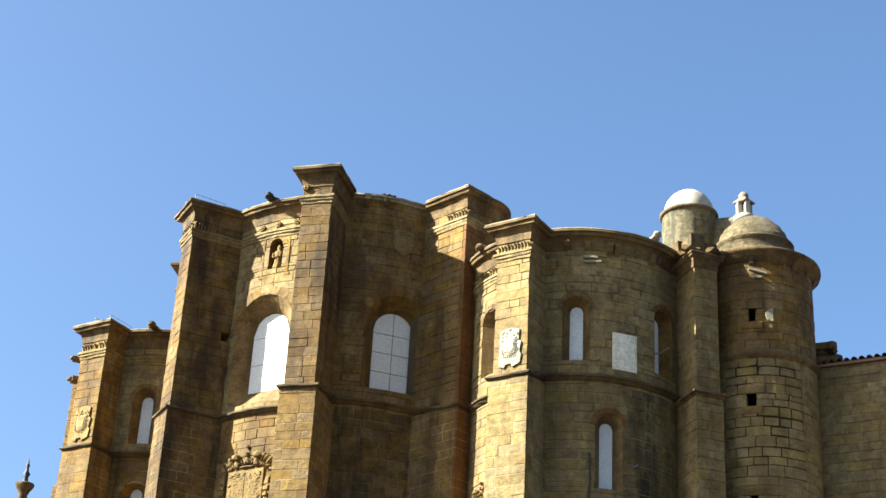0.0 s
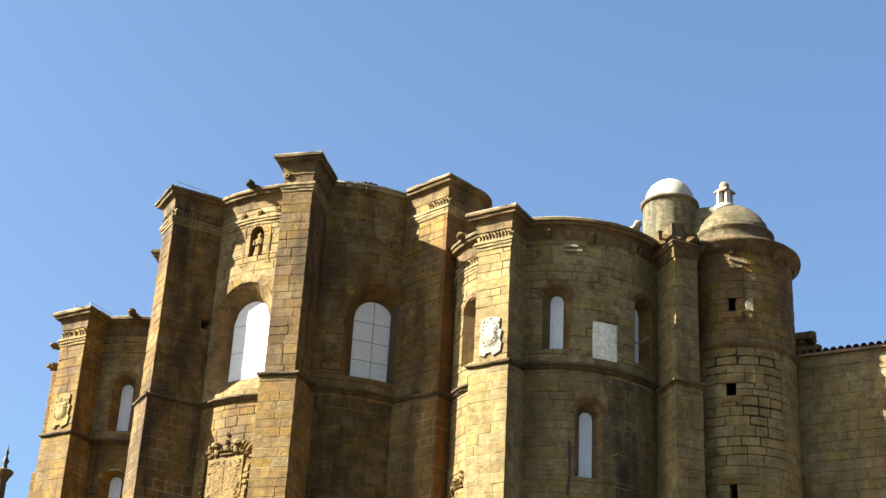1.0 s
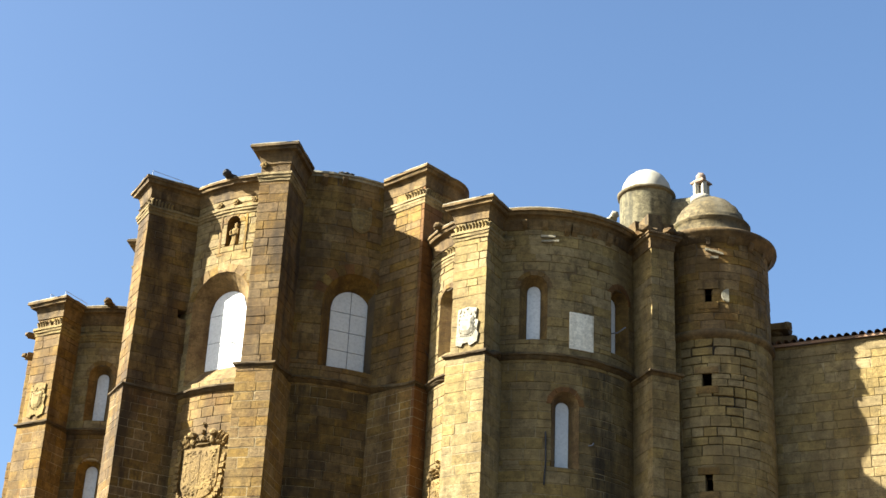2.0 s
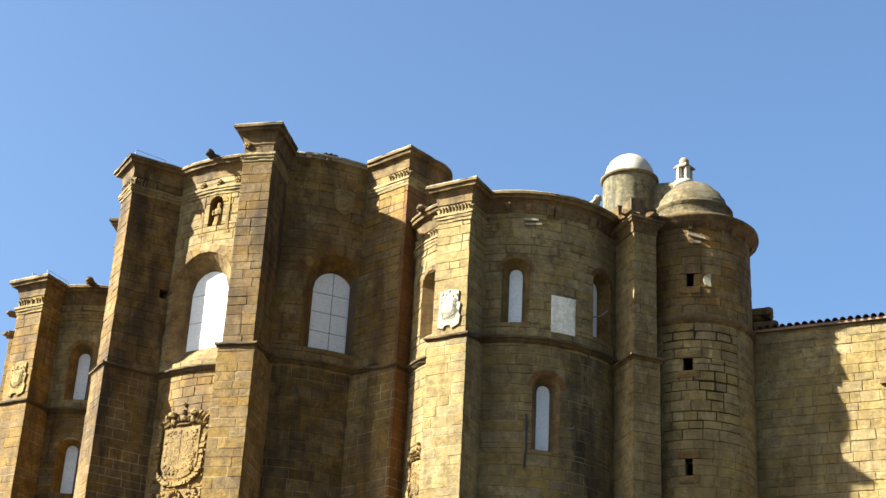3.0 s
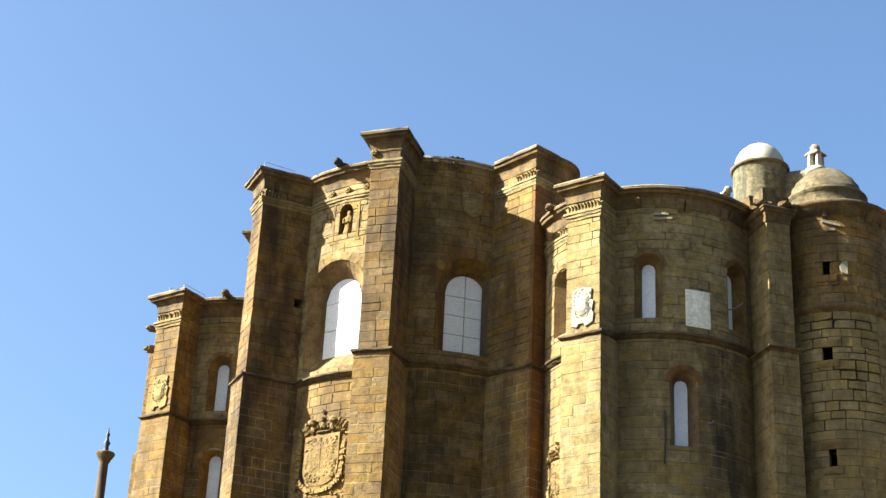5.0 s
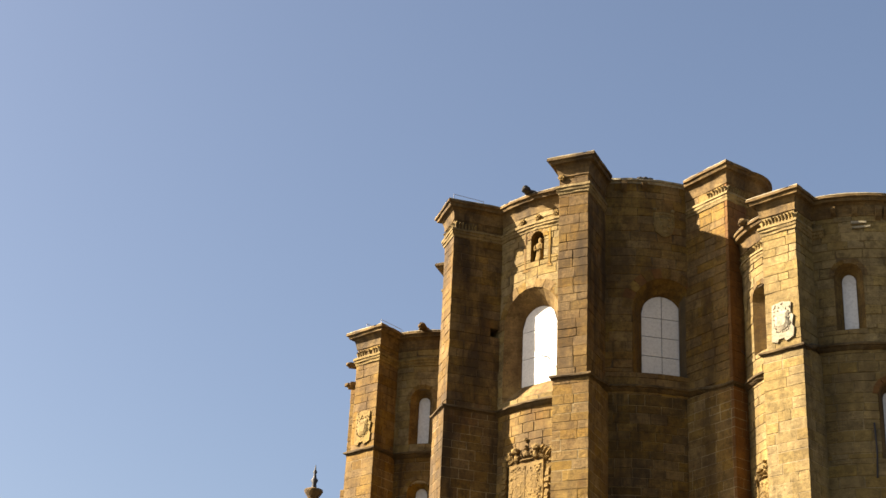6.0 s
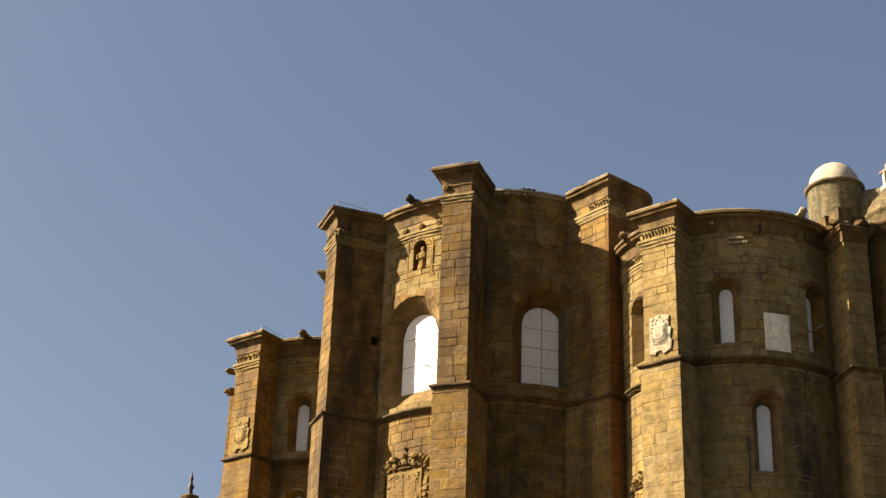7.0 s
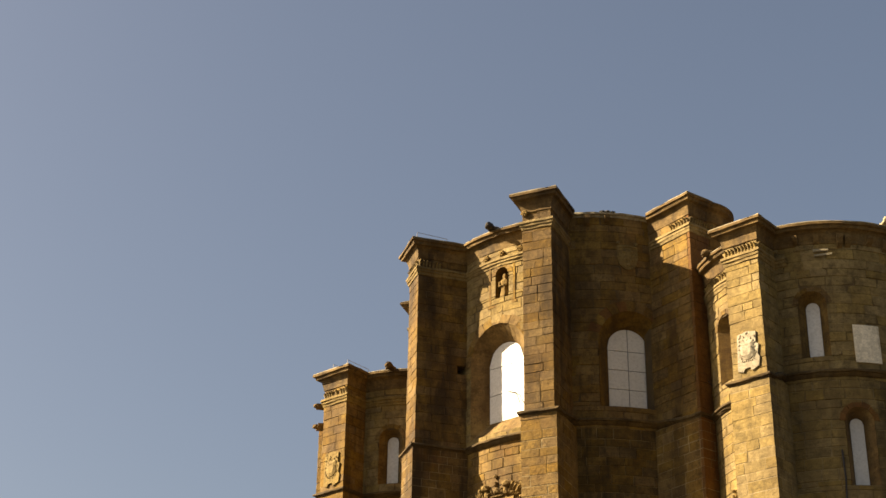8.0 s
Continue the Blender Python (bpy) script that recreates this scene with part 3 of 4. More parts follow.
for c, R, piers, th0, th1, top, tag in ((MAIN, MAIN_R, MAIN_PIERS, -117, 100, EAVES, "main apse"), (EAST, EAST_R, EAST_PIERS, -117, 72, SIDE_EAVES, "side apse"),
                                        (FAR, FAR_R, FAR_PIERS, -117, 63, FAR_EAVES, "side apse")):
    plan = lambda d, c=c, R=R, piers=piers, a=th0, b=th1: outline(c, R, piers, a, b, d)
    runs = {MAIN: ((-117, -9, piers[:2], top - 0.2), (-13, 1, piers[2:3], top), (33, 100, piers[3:], top)), EAST: ((th0, th1, piers, top),), FAR: ((-38, th1, piers[1:], top),)}[c]
    for a0, a1, some, z0 in runs:
        run = lambda d, c=c, R=R, a0=a0, a1=a1, some=some: outline(c, R, some, a0, a1, d)
        moulding("cornice", run, [(d, z0 + z) for d, z in CORNICE], TRIM, "dark weathered stone cornice round the %s" % tag)
        moulding("coping", run, [(-0.7, z0 + 0.17), (0.22, z0 + 0.055), (0.29, z0 + 0.04), (0.3, z0 + 0.012), (0.2, z0 + 0.008)], COPING, "pale lichen-covered coping on the %s" % tag)
        leaves = {MAIN: -117, EAST: -20, FAR: -25}[c]
        if some != MAIN_PIERS[2:3]:
            frieze(run, z0, STONE_PALE, "row of carved stone leaves below the cornice of the %s" % tag, c, R, leaves)
        last = {MAIN: min(a1, 50), EAST: -14, FAR: 63}[c]
        moulding("fillet_moulding", lambda d, c=c, R=R, a0=a0, a1=last, some=some: outline(c, R, some, a0, a1, d), [(d, z0 + z) for d, z in FILLET], STONE_PALE,
                 "double stone fillet under the cornice of the %s" % tag)
    # the string course is ramped up right of the buttresses to fit the camera's view
    first, span, rf = {MAIN: (-3, 0.22, 6.3), EAST: (-26, 0.24, 4.25), FAR: (90, 0.0, 4.25)}[c]

    def climb(p, c=c, R=R, first=first, span=span, rf=rf):
        v = p - Vector(c)
        t = min(1.0, max(0.0, (rf - 0.1 - v.length) / (rf - R - 0.35)))
        return span * t if math.degrees(math.atan2(v.x, -v.y)) > first else 0.0

    if c == FAR:
        plan = lambda d: outline(FAR, FAR_R, FAR_PIERS[1:], -38, 63, d)
    moulding("string_course", plan, [(d, BELT + z) for d, z in STRING], BELT_TRIM, "dark stone string course round the %s" % tag, climb=climb)
    round_roof("roof", c, R - 0.2, top - 0.35, 1.1, "low clay-tiled roof over the %s" % tag)
# the arc between the last two buttresses has lost its cornice: a thin coping on bare wall
moulding("coping", lambda d: outline(MAIN, MAIN_R, [], -2, 35, d), [(-0.7, EAVES + 0.14), (0.03, EAVES + 0.06), (0.1, EAVES + 0.03), (0.1, EAVES - 0.03), (0.03, EAVES - 0.05), (0.012, EAVES - 0.11)],
         COPING, "thin pale coping on the bare wall of the main apse")

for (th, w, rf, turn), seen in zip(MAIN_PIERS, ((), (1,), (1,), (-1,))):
    # Dirtier, darker stone on two piers also puts their flanks' shade into colour.
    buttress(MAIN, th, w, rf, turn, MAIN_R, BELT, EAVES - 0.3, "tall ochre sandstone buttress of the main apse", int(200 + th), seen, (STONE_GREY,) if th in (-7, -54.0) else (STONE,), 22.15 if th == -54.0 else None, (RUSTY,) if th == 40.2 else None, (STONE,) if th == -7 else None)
for th, w, rf, turn in EAST_PIERS:
    # Paler stone puts part of the strong sun into this buttress's colour.
    buttress(EAST, th, w, rf, turn, EAST_R, BELT, SIDE_EAVES - 0.3, "sandstone buttress of the side apse, sunlit tone in its colour", 51, (1,), (STONE_PALE,))
for th, w, rf, turn in FAR_PIERS:
    buttress(FAR, th, w, rf, turn, FAR_R, BELT, FAR_EAVES - 0.3, "sandstone buttress of the far side apse", int(300 + th), (1,) if th == -29 else ())

# rounded stair end beside the last main buttress
ROUND, ROUND_R = (-1.171, 46.747), 1.0
stair = tagged(empty("rounded_stair_end"), "rounded stone stair end against the main buttress", "turret")
rf_ = drum(ROUND, ROUND_R)
wall_core("core", rf_, -math.pi * ROUND_R, math.pi * ROUND_R, 0, EAVES - 0.1, [], 0.4, stair, 0.2)
ashlar(stair, rf_, radians(5) * ROUND_R, radians(125) * ROUND_R, 0, EAVES - 0.3, [], (STONE,), 91, (0.35, 0.7))
lathe("cornice", ROUND, [(ROUND_R + d, EAVES + z - 0.01) for d, z in CORNICE], TRIM, stair, "dark stone cornice", 40)
lathe("coping", ROUND, [(0.3, EAVES + 0.1), (ROUND_R + 0.2, EAVES + 0.045), (ROUND_R + 0.26, EAVES + 0.02), (ROUND_R + 0.26, EAVES - 0.01)], COPING, stair, "", 40)
lathe("string_course", ROUND, [(ROUND_R + d, BELT + z - 0.01) for d, z in STRING], BELT_TRIM, stair, "", 40)

# straight walls of the church behind the apses
ax = radians(AXIS)
for name, c, R, deep, top in (("wall_main_body", MAIN, MAIN_R, 14.0, EAVES - 0.2), ("wall_side_chapel", EAST, EAST_R, 7.0, SIDE_EAVES - 0.2), ("wall_far_chapel", FAR, FAR_R, 8.0, FAR_EAVES - 0.2)):
    f = radial(c, AXIS)
    bm = bmesh.new()
    add_box(bm, f, -R, -R + 0.8, -deep, 0.0, 0, top)
    add_box(bm, f, R - 0.8, R, -deep, 0.0, 0, top)
    add_box(bm, f, -R + 0.8, R - 0.8, -deep, -deep + 0.8, 0, top)
    tagged(part(name, bm, STONE), "plain sandstone walls of the church behind the apse", "wall", kind="structure")
    bm = bmesh.new()
    add_box(bm, f, -R - 0.2, R + 0.2, -deep - 0.2, 0.2, top, top + 0.3)
    tagged(part("roof", bm, TILE), "low clay-tiled church roof", "roof", kind="structure")

# ---- windows ----
opening("window_1", MAIN, MAIN_R, W1, 1.12, 0.68, 20.42, 22.35, 0.52, 1, 3, "tall round-headed window with white panels in sunlight", 0.55, 11, (STONE,))
opening("window_2", MAIN, MAIN_R, W2, 1.05, 0.65, 20.42, 22.42, 0.5, 2, 4, "tall round-headed window with white gridded panels", 0.12, 13, (RUSTY, STONE), 0.34)
for i, (c, th, z0, sp, lab) in enumerate(((EAST, W3, 20.37, 21.85, "narrow slit window with a white pane"), (EAST, W4, 20.37, 21.95, "narrow slit window with a white pane beside the turret"),
                                          (EAST, W6, 20.37, 21.95, "narrow slit window in a sunlit splay"), (EAST, W5, 16.6, 18.3, "lower slit window with a rust-stained arch"),
                                          (FAR, W7, 19.98, 21.4, "narrow slit window of the far apse"), (FAR, W8, 16.8, 18.2, "lower slit window of the far apse"))):
    opening("window_%d" % (i + 3), c, 3.35, th, 0.4, 0.2, z0, sp + 0.1, 0.36, 1, 1, lab, 0.06, 7, (RUSTY,) if th in (W4, W5) else (STONE,), 0.15)
niche = opening("wall_niche", MAIN, MAIN_R, NICHE, 0.24, 0.22, 24.35, 25.15, 0.3, 1, 1, "small round-headed stone niche", 0.0, 7, (STONE,), 0.16, STONE_GREY)

fn_m = drum(MAIN, MAIN_R)
for ua, ub, za, zb in ((-0.5, -0.43, 24.15, 25.62), (0.43, 0.5, 24.15, 25.62), (-0.55, 0.55, 24.05, 24.14), (-0.55, 0.55, 25.625, 25.7)):
    u = radians(NICHE) * MAIN_R
    mesh_object("frame_strip", box_verts(lambda a, b, z: fn_m(u + a, z, b), ua, ub, -0.06, 0.016, za, zb), BOX, STONE, niche)

# ---- stair turret ----
TUR, TUR_R = (7.659, 45.856), 1.74
SLITS = [(-12.5, 22.15, 22.58, 0.1), (-16.0, 19.5, 19.9, 0.14), (-16.5, 16.35, 16.85, 0.1)]
turret = tagged(empty("stair_turret"), "round weathered stone stair turret with a cornice", "turret")
t_holes = [Hole(radians(th) * TUR_R, w, a, b, False) for th, a, b, w in SLITS]
tf = drum(TUR, TUR_R)
for z0, z1, hs, mat, rec in ((0, 17.4, t_holes[2:], MORTAR_PALE, 0.02), (17.4, 21.0, t_holes[1:2], JOINT, 0.06), (21.0, 24.3, t_holes[:1], MORTAR, 0.03)):
    wall_core("core", tf, -math.pi * TUR_R, math.pi * TUR_R, z0, z1, hs, 0.5, turret, 0.25, mat, rec)
ta, tb = radians(-75) * TUR_R, radians(110) * TUR_R
# Paler stone low down stands in for light bounced off the low wall.
ashlar(turret, tf, ta, tb, 0, 17.4, t_holes[2:], (STONE_PALE,), 41, (0.4, 0.85), 0.008, 0.006)
ashlar(turret, tf, ta, radians(-42) * TUR_R, 17.4, 21.0, [], (STONE_PALE,), 43, (0.35, 0.6), 0.008, 0.008, repointed=False)
ashlar(turret, tf, radians(-42) * TUR_R, radians(36) * TUR_R, 17.4, 21.0, t_holes[1:2], (STONE_PALE,), 44, (0.35, 0.7), 0.026, 0.02, repointed=False, spread=(0.12, 0.2, 0.3, 0.45, 0.7, 1.2))
ashlar(turret, tf, radians(36) * TUR_R, tb, 17.4, 21.0, [], (STONE_PALE,), 45, (0.35, 0.7), 0.006, 0.006, repointed=False)
ashlar(turret, tf, ta, tb, 21.0, 24.15, t_holes[:1], (STONE,), 46, (0.4, 0.8), 0.008, 0.01)
ashlar(turret, tf, tb, radians(285) * TUR_R, 0, 24.15, [], (STONE_GREY,), 42, low=99)
for th, za, zb, w in SLITS:
    f = radial(TUR, th)
    mesh_object("slit_lintel", box_verts(f, -w - 0.2, w + 0.2, TUR_R - 0.3, TUR_R + 0.02, zb, zb + 0.2), BOX, STONE, turret)
    mesh_object("slit_sill", box_verts(f, -w - 0.18, w + 0.18, TUR_R - 0.3, TUR_R + 0.02, za - 0.22, za), BOX, STONE, turret)
# Outlined from the bright patch in view; its pale colour carries the sunlight.
f = radial(TUR, 3.8)
half_round = [(0.1, 22.14)] + [(0.1 - 0.22 * math.sin(math.pi * i / 8), 22.35 - 0.21 * math.cos(math.pi * i / 8)) for i in range(1, 8)] + [(0.1, 22.56)]
v = [f(x, TUR_R + d, z) for d in (-0.1, 0.08) for x, z in half_round]
mesh_object("half_round_stone", v, [tuple(range(9, 18)), tuple(reversed(range(9)))] + [(i, (i + 1) % 9, 9 + (i + 1) % 9, 9 + i) for i in range(9)], COPING, turret, "half-round stone whose pale colour stands in for sunlight")
lathe("cornice", TUR, [(1.2, 24.66), (1.98, 24.52), (2.02, 24.48), (2.02, 24.38), (1.95, 24.35), (1.93, 24.28), (1.83, 24.22), (1.8, 24.14), (1.72, 24.1)], TRIM, turret, "dark stone cornice", 56, 0.008)
lathe("string_course", TUR, [(1.72, 21.3), (1.8, 21.27), (1.84, 21.2), (1.84, 21.12), (1.78, 21.06), (1.72, 21.0)], TRIM, turret, "thin stone string course", 56, 0.005)
lathe("drum", (7.699, 45.955), [(1.8, 24.5), (1.5, 24.75), (1.26, 24.9), (1.2, 24.95), (1.18, 25.32), (1.25, 25.35), (1.25, 25.42), (1.1, 25.46)], MOSSY, turret, "stone drum", 40, 0.008)
lathe("dome", (7.699, 45.955), [(1.12, 25.44), (1.115, 25.6), (1.085, 25.615), (1.03, 25.82), (0.995, 25.835), (0.89, 26.04), (0.845, 26.055), (0.69, 26.26), (0.63, 26.275), (0.44, 26.43), (0.38, 26.44), (0.2, 26.53), (0.02, 26.56)], MOSSY, turret, "mossy stone dome", 40, 0.01)

# ---- turret lantern and white cupola ----
lantern = tagged(empty("roof_lantern"), "small brick lantern with a pointed cap on the turret dome", "lantern")
LC = (7.461, 45.962)
lathe("base", LC, [(0.02, 26.35), (0.36, 26.42), (0.34, 26.58), (0.28, 26.62), (0.02, 26.63)], PLASTER, lantern, "limewashed base", 20)
for q in range(4):
    f = radial(LC, AXIS + 45 + 90 * q)
    mesh_object("post", box_verts(f, -0.07, 0.07, 0.12, 0.25, 26.58, 27.12), BOX, PLASTER, lantern)
lathe("cap", LC, [(0.02, 27.06), (0.34, 27.07), (0.36, 27.11), (0.26, 27.19), (0.15, 27.27)], BRICK, lantern, "four-sided clay tile cap", 4, 0.006, True)
lathe("knob", LC, [(0.14, 27.22), (0.16, 27.3), (0.15, 27.38), (0.09, 27.47), (0.01, 27.5)], BRICK, lantern, "rounded brick knob", 14, 0.01)
bm = bmesh.new()
prof = [(0.52 * math.cos(math.pi * i / 8), 26.7 + 0.52 * math.sin(math.pi * i / 8)) for i in range(9)]
e0, e1 = Vector((6.27, 47.55, 0)), Vector((7.51, 47.16, 0))
sd = Vector((0.27, 0.96, 0))
ring = [[bm.verts.new(e + sd * x + Vector((0, 0, z))) for x, z in [(0.52, 24.3)] + prof + [(-0.52, 24.3)]] for e in (e0, e1)]
for i in range(10):
    bm.faces.new((ring[0][i], ring[0][i + 1], ring[1][i + 1], ring[1][i]))
bm.faces.new(ring[1])
tagged(part("vault_roof", bm, RENDER_OLD), "small stained rounded vault roof between cupola and turret dome", "roof", kind="structure")
cupola = tagged(empty("cupola"), "round cupola with stained drum and white plaster dome", "cupola")
WC = (5.9, 47.41)
lathe("drum", WC, [(0.86, 23.5), (0.86, 27.2), (0.88, 27.24)], RENDER_OLD, cupola, "stained lime-rendered drum", 40, 0.01)
lathe("ledge", WC, [(0.86, 27.21), (0.94, 27.24), (0.95, 27.32), (0.86, 27.36)], MOSSY, cupola, "thin dark stone ledge", 40, 0.008)
lathe("dome", WC, [(0.82, 27.34), (0.815, 27.5), (0.75, 27.73), (0.61, 27.96), (0.41, 28.13), (0.2, 28.22), (0.01, 28.25)], PLASTER, cupola, "white plaster dome", 40, 0.006)

# ---- square pier between side apse and turret ----
PIER_O, PIER_TH = (5.915, 43.842), 21.0
pier = tagged(empty("square_pier"), "square weathered stone pier beside the turret with a broken cap", "pier")
pf = radial(PIER_O, PIER_TH)
rnd = random.Random(77)
for za0, zb0, wide in ((0, BELT, 0.06), (BELT, 23.7, 0.0)):
    mesh_object("core", box_verts(pf, -0.36 - wide, 0.36 + wide, -2.6, -0.02 + wide, za0, zb0), BOX, MORTAR, pier)
    cs = courses(za0, zb0, (), rnd)
    for n, (za, zb) in enumerate(zip(cs, cs[1:])):
        if za < SEEN_FROM:
            continue
        cut = rnd.uniform(-0.2, 0.2)
        df = (0.3, 0.55)[n % 2]
        for a, b in ((-0.38 - wide, cut), (cut, 0.38 + wide)):
            mesh_object("block", box_verts(pf, a + 0.005, b - 0.005, wide - df, wide, za + 0.005, zb - 0.005, rnd, 0.009), BOX, STONE_PALE, pier)
        for a, b in ((-0.38 - wide, -0.2), (0.2, 0.38 + wide)):
            mesh_object("block", box_verts(pf, a + 0.005, b, wide - 1.3, wide - df - 0.008, za + 0.005, zb - 0.005, rnd, 0.009), BOX, STONE_PALE, pier)


def square_plan(d):
    return [pf(a, b, 0).to_2d() for a, b in ((-0.38 - d, -1.6), (-0.38 - d, d), (0.38 + d, d), (0.38 + d, -1.6))]


moulding("cap", square_plan, [(d * 0.6, SIDE_EAVES - 0.3 + z * 0.8) for d, z in CORNICE], TRIM, "broken stone cap", pier)
moulding("string_course", square_plan, [(d, BELT + 0.08 + z) for d, z in STRING], TRIM, "", pier)

# ---- lower wall beyond the turret ----
WALL_O, WALL_TH, WALL_TOP = (9.852, 45.686), -24.5, 21.48
low_wall = tagged(empty("wall_cloister"), "sunlit ochre ashlar wall with a tiled eave", "wall", kind="structure")
lf, lfr = flat_wall(WALL_O, WALL_TH), radial(WALL_O, WALL_TH)
wall_core("core", lf, -2.2, 16.0, 0, WALL_TOP, [], 0.8, low_wall, 2.0, MORTAR_PALE)
ashlar(low_wall, lf, -0.9, 5.0, 0, WALL_TOP, [], (STONE_PALE,), 61, (0.3, 0.85), 0.009, 0.01, high=0.29)
ashlar(low_wall, lf, 5.0, 16.0, 0, WALL_TOP, [], (STONE_PALE,), 62, (0.3, 0.85), low=99, high=0.29)
tile_roof = tagged(empty("tiled_roof"), "low roof of curved clay tiles over the wall", "roof", kind="structure")
mesh_object("deck", box_verts(lambda a, b, z: lfr(a, b, z - b * 0.25), -2.2, 16.0, -5.0, 0.12, WALL_TOP + 0.02, WALL_TOP + 0.1), BOX, TILE, tile_roof)
half = [(0.105 * math.cos(a), 0.105 * math.sin(a)) for a in (math.pi * i / 6 for i in range(7))]
for i in range(80):
    u = -2.0 + i * 0.225
    v = [lfr(u + x * (1.0 if b else 0.85), b * -1.4 + 0.2, WALL_TOP + 0.1 + z - (b * -1.4 + 0.2) * 0.25) for b in (0, 1) for x, z in half]
    mesh_object("tile", v, [(k, k + 1, k + 8, k + 7) for k in range(6)], TILE, tile_roof)

# ---- carved arms, statue, slab ----
def arms(name, f, w, h, z, mat, label, seed, big):
    """A carved coat of arms: shield, scrolled border and crest of leaves and wings, in relief. f(a, b, z): b outwards."""
    rnd = random.Random(seed)
    root = tagged(empty(name), label, "coat of arms")
    shield = bmesh.new()
    border = part("border", bmesh.new(), mat, root)
    crest = part("crest", bmesh.new(), mat, root)

    def blob(bm, x, zz, sx, sz, b=0.03, dep=0.06, sub=1, turn=0.0):
        under = None if bm is shield else bm
        bm = bmesh.new() if under else bm
        r = bmesh.ops.create_icosphere(bm, subdivisions=sub, radius=1.0)
        for v in r["verts"]:
            k = rnd.uniform(0.8, 1.15)
            p, q = v.co.x * sx * k, v.co.z * sz * k
            v.co = f(x + p * math.cos(turn) + q * math.sin(turn), b + v.co.y * dep * k, zz - p * math.sin(turn) + q * math.cos(turn))
        if under:
            part("scroll", bm, mat, under)
    sw, sh = w * (0.66 if big else 0.58), h * (0.25 if big else 0.235)
    zc = z + h * 0.485
    ring = [(sw * k, zc + sh) for k in (1, 0.5, 0, -0.5, -1)] + [(-sw, zc + sh * k) for k in (0.6, 0.2, -0.2)]
    ring += [(-sw * math.cos(a), zc - sh * (0.35 + 0.65 * math.sin(a))) for a in (math.pi * i / 12 for i in range(13))]
    ring += [(sw, zc + sh * k) for k in (-0.2, 0.2, 0.6)]
    n = len(ring)
    lo = [shield.verts.new(f(x, -0.02, q)) for x, q in ring]
    hi = [shield.verts.new(f(x, 0.07, q)) for x, q in ring]
    mid = [shield.verts.new(f(x * 0.6, 0.11, zc + (q - zc) * 0.6)) for x, q in ring]
    for i in range(n):
        k = (i + 1) % n
        shield.faces.new((lo[i], lo[k], hi[k], hi[i]))
        shield.faces.new((hi[i], hi[k], mid[k], mid[i]))
    shield.faces.new(mid)
    for _ in range(230 if big else 14):
        x, q = rnd.uniform(-0.84, 0.84), rnd.uniform(-0.82, 0.88)
        blob(shield, x * sw, zc + q * sh, sw * rnd.uniform(0.05, 0.12), sh * rnd.uniform(0.03, 0.08), 0.085, rnd.uniform(0.03, 0.048))
    if big:
        for q in (-0.3, 0.25):
            blob(shield, 0, zc + q * sh, sw * 0.85, sh * 0.025, 0.09, 0.03)
        blob(shield, 0, zc, sw * 0.035, sh * 0.85, 0.1, 0.03)
    def link(x, zz, sx, sz, dep):
        v = box_verts(lambda a, b, c: f(x + a, b, zz + c), -sx, sx, -0.02, dep, -sz, sz, rnd, 0.012)
        mesh_object("link", v, BOX, mat, border)

    if big:
        # collar hung round the shield: a raised band with links on it
        band = [(x * k, zc + (q - zc) * (1 + (k - 1) * 0.72) - 0.05) for k in (1.12, 1.15, 1.33, 1.36) for x, q in ring[4:]]
        m = n - 4
        v = [f(x, d, q) for (x, q), d in zip(band, [-0.03] * m + [0.07] * m + [0.07] * m + [-0.03] * m)]
        mesh_object("band", v, [(r * m + i, r * m + i + 1, (r + 1) * m + i + 1, (r + 1) * m + i) for r in range(3) for i in range(m - 1)], mat, border)
        for i in range(4, n):
            x, q = ring[i]
            x2, q2 = ring[(i + 1) % n]
            for t in (0.0, 0.5):
                xx, qq = x + (x2 - x) * t, q + (q2 - q) * t
                if i < n - 1 and rnd.random() < 0.96:
                    link(xx * 1.24, zc + (qq - zc) * 1.17 - 0.05, 0.06 + rnd.uniform(0, 0.015), 0.05 + rnd.uniform(0, 0.015), rnd.uniform(0.09, 0.15))
        for s in (-1, 1):
            # bird heads and spread wings beside the crown
            blob(crest, s * 0.4 * w, z + h * 0.865, w * 0.16, h * 0.042, 0.1, 0.14)
            blob(crest, s * 0.52 * w, z + h * 0.85, w * 0.09, h * 0.018, 0.12, 0.12)
            blob(crest, s * 0.36 * w, z + h * 0.8, w * 0.1, h * 0.06, 0.06, 0.11)
            for i in range(7):
                t = i / 6
                blob(crest, s * w * (0.56 + 0.34 * t), z + h * (0.845 - 0.06 * t), w * 0.04, h * 0.06, 0.04 + 0.03 * (i % 2), 0.09, 1, s * (0.25 + 0.75 * t))
                blob(crest, s * w * (0.5 + 0.3 * t), z + h * (0.79 - 0.05 * t), w * 0.035, h * 0.035, 0.04, 0.08, 1, s * (0.4 + 0.6 * t))
                blob(crest, s * w * (0.88 + 0.05 * rnd.random()), z + h * (0.72 - 0.08 * i), w * rnd.uniform(0.06, 0.1), h * 0.022, 0.02, 0.07)
        for zz, s in ((0.765, 0.3), (0.875, 0.07), (0.9, 0.05), (0.965, 0.1)):
            blob(crest, 0, z + h * zz, w * s, h * 0.014, 0.07, 0.11)
        blob(crest, 0, z + h * 0.96, w * 0.03, h * 0.035, 0.08, 0.06)
        blob(crest, 0, z + h * 0.82, w * 0.15, h * 0.045, 0.05, 0.1)
        for i in range(5):
            blob(crest, w * 0.13 * (i - 2), z + h * (0.795 + 0.012 * (i % 2)), w * 0.05, h * 0.022, 0.1, 0.09)
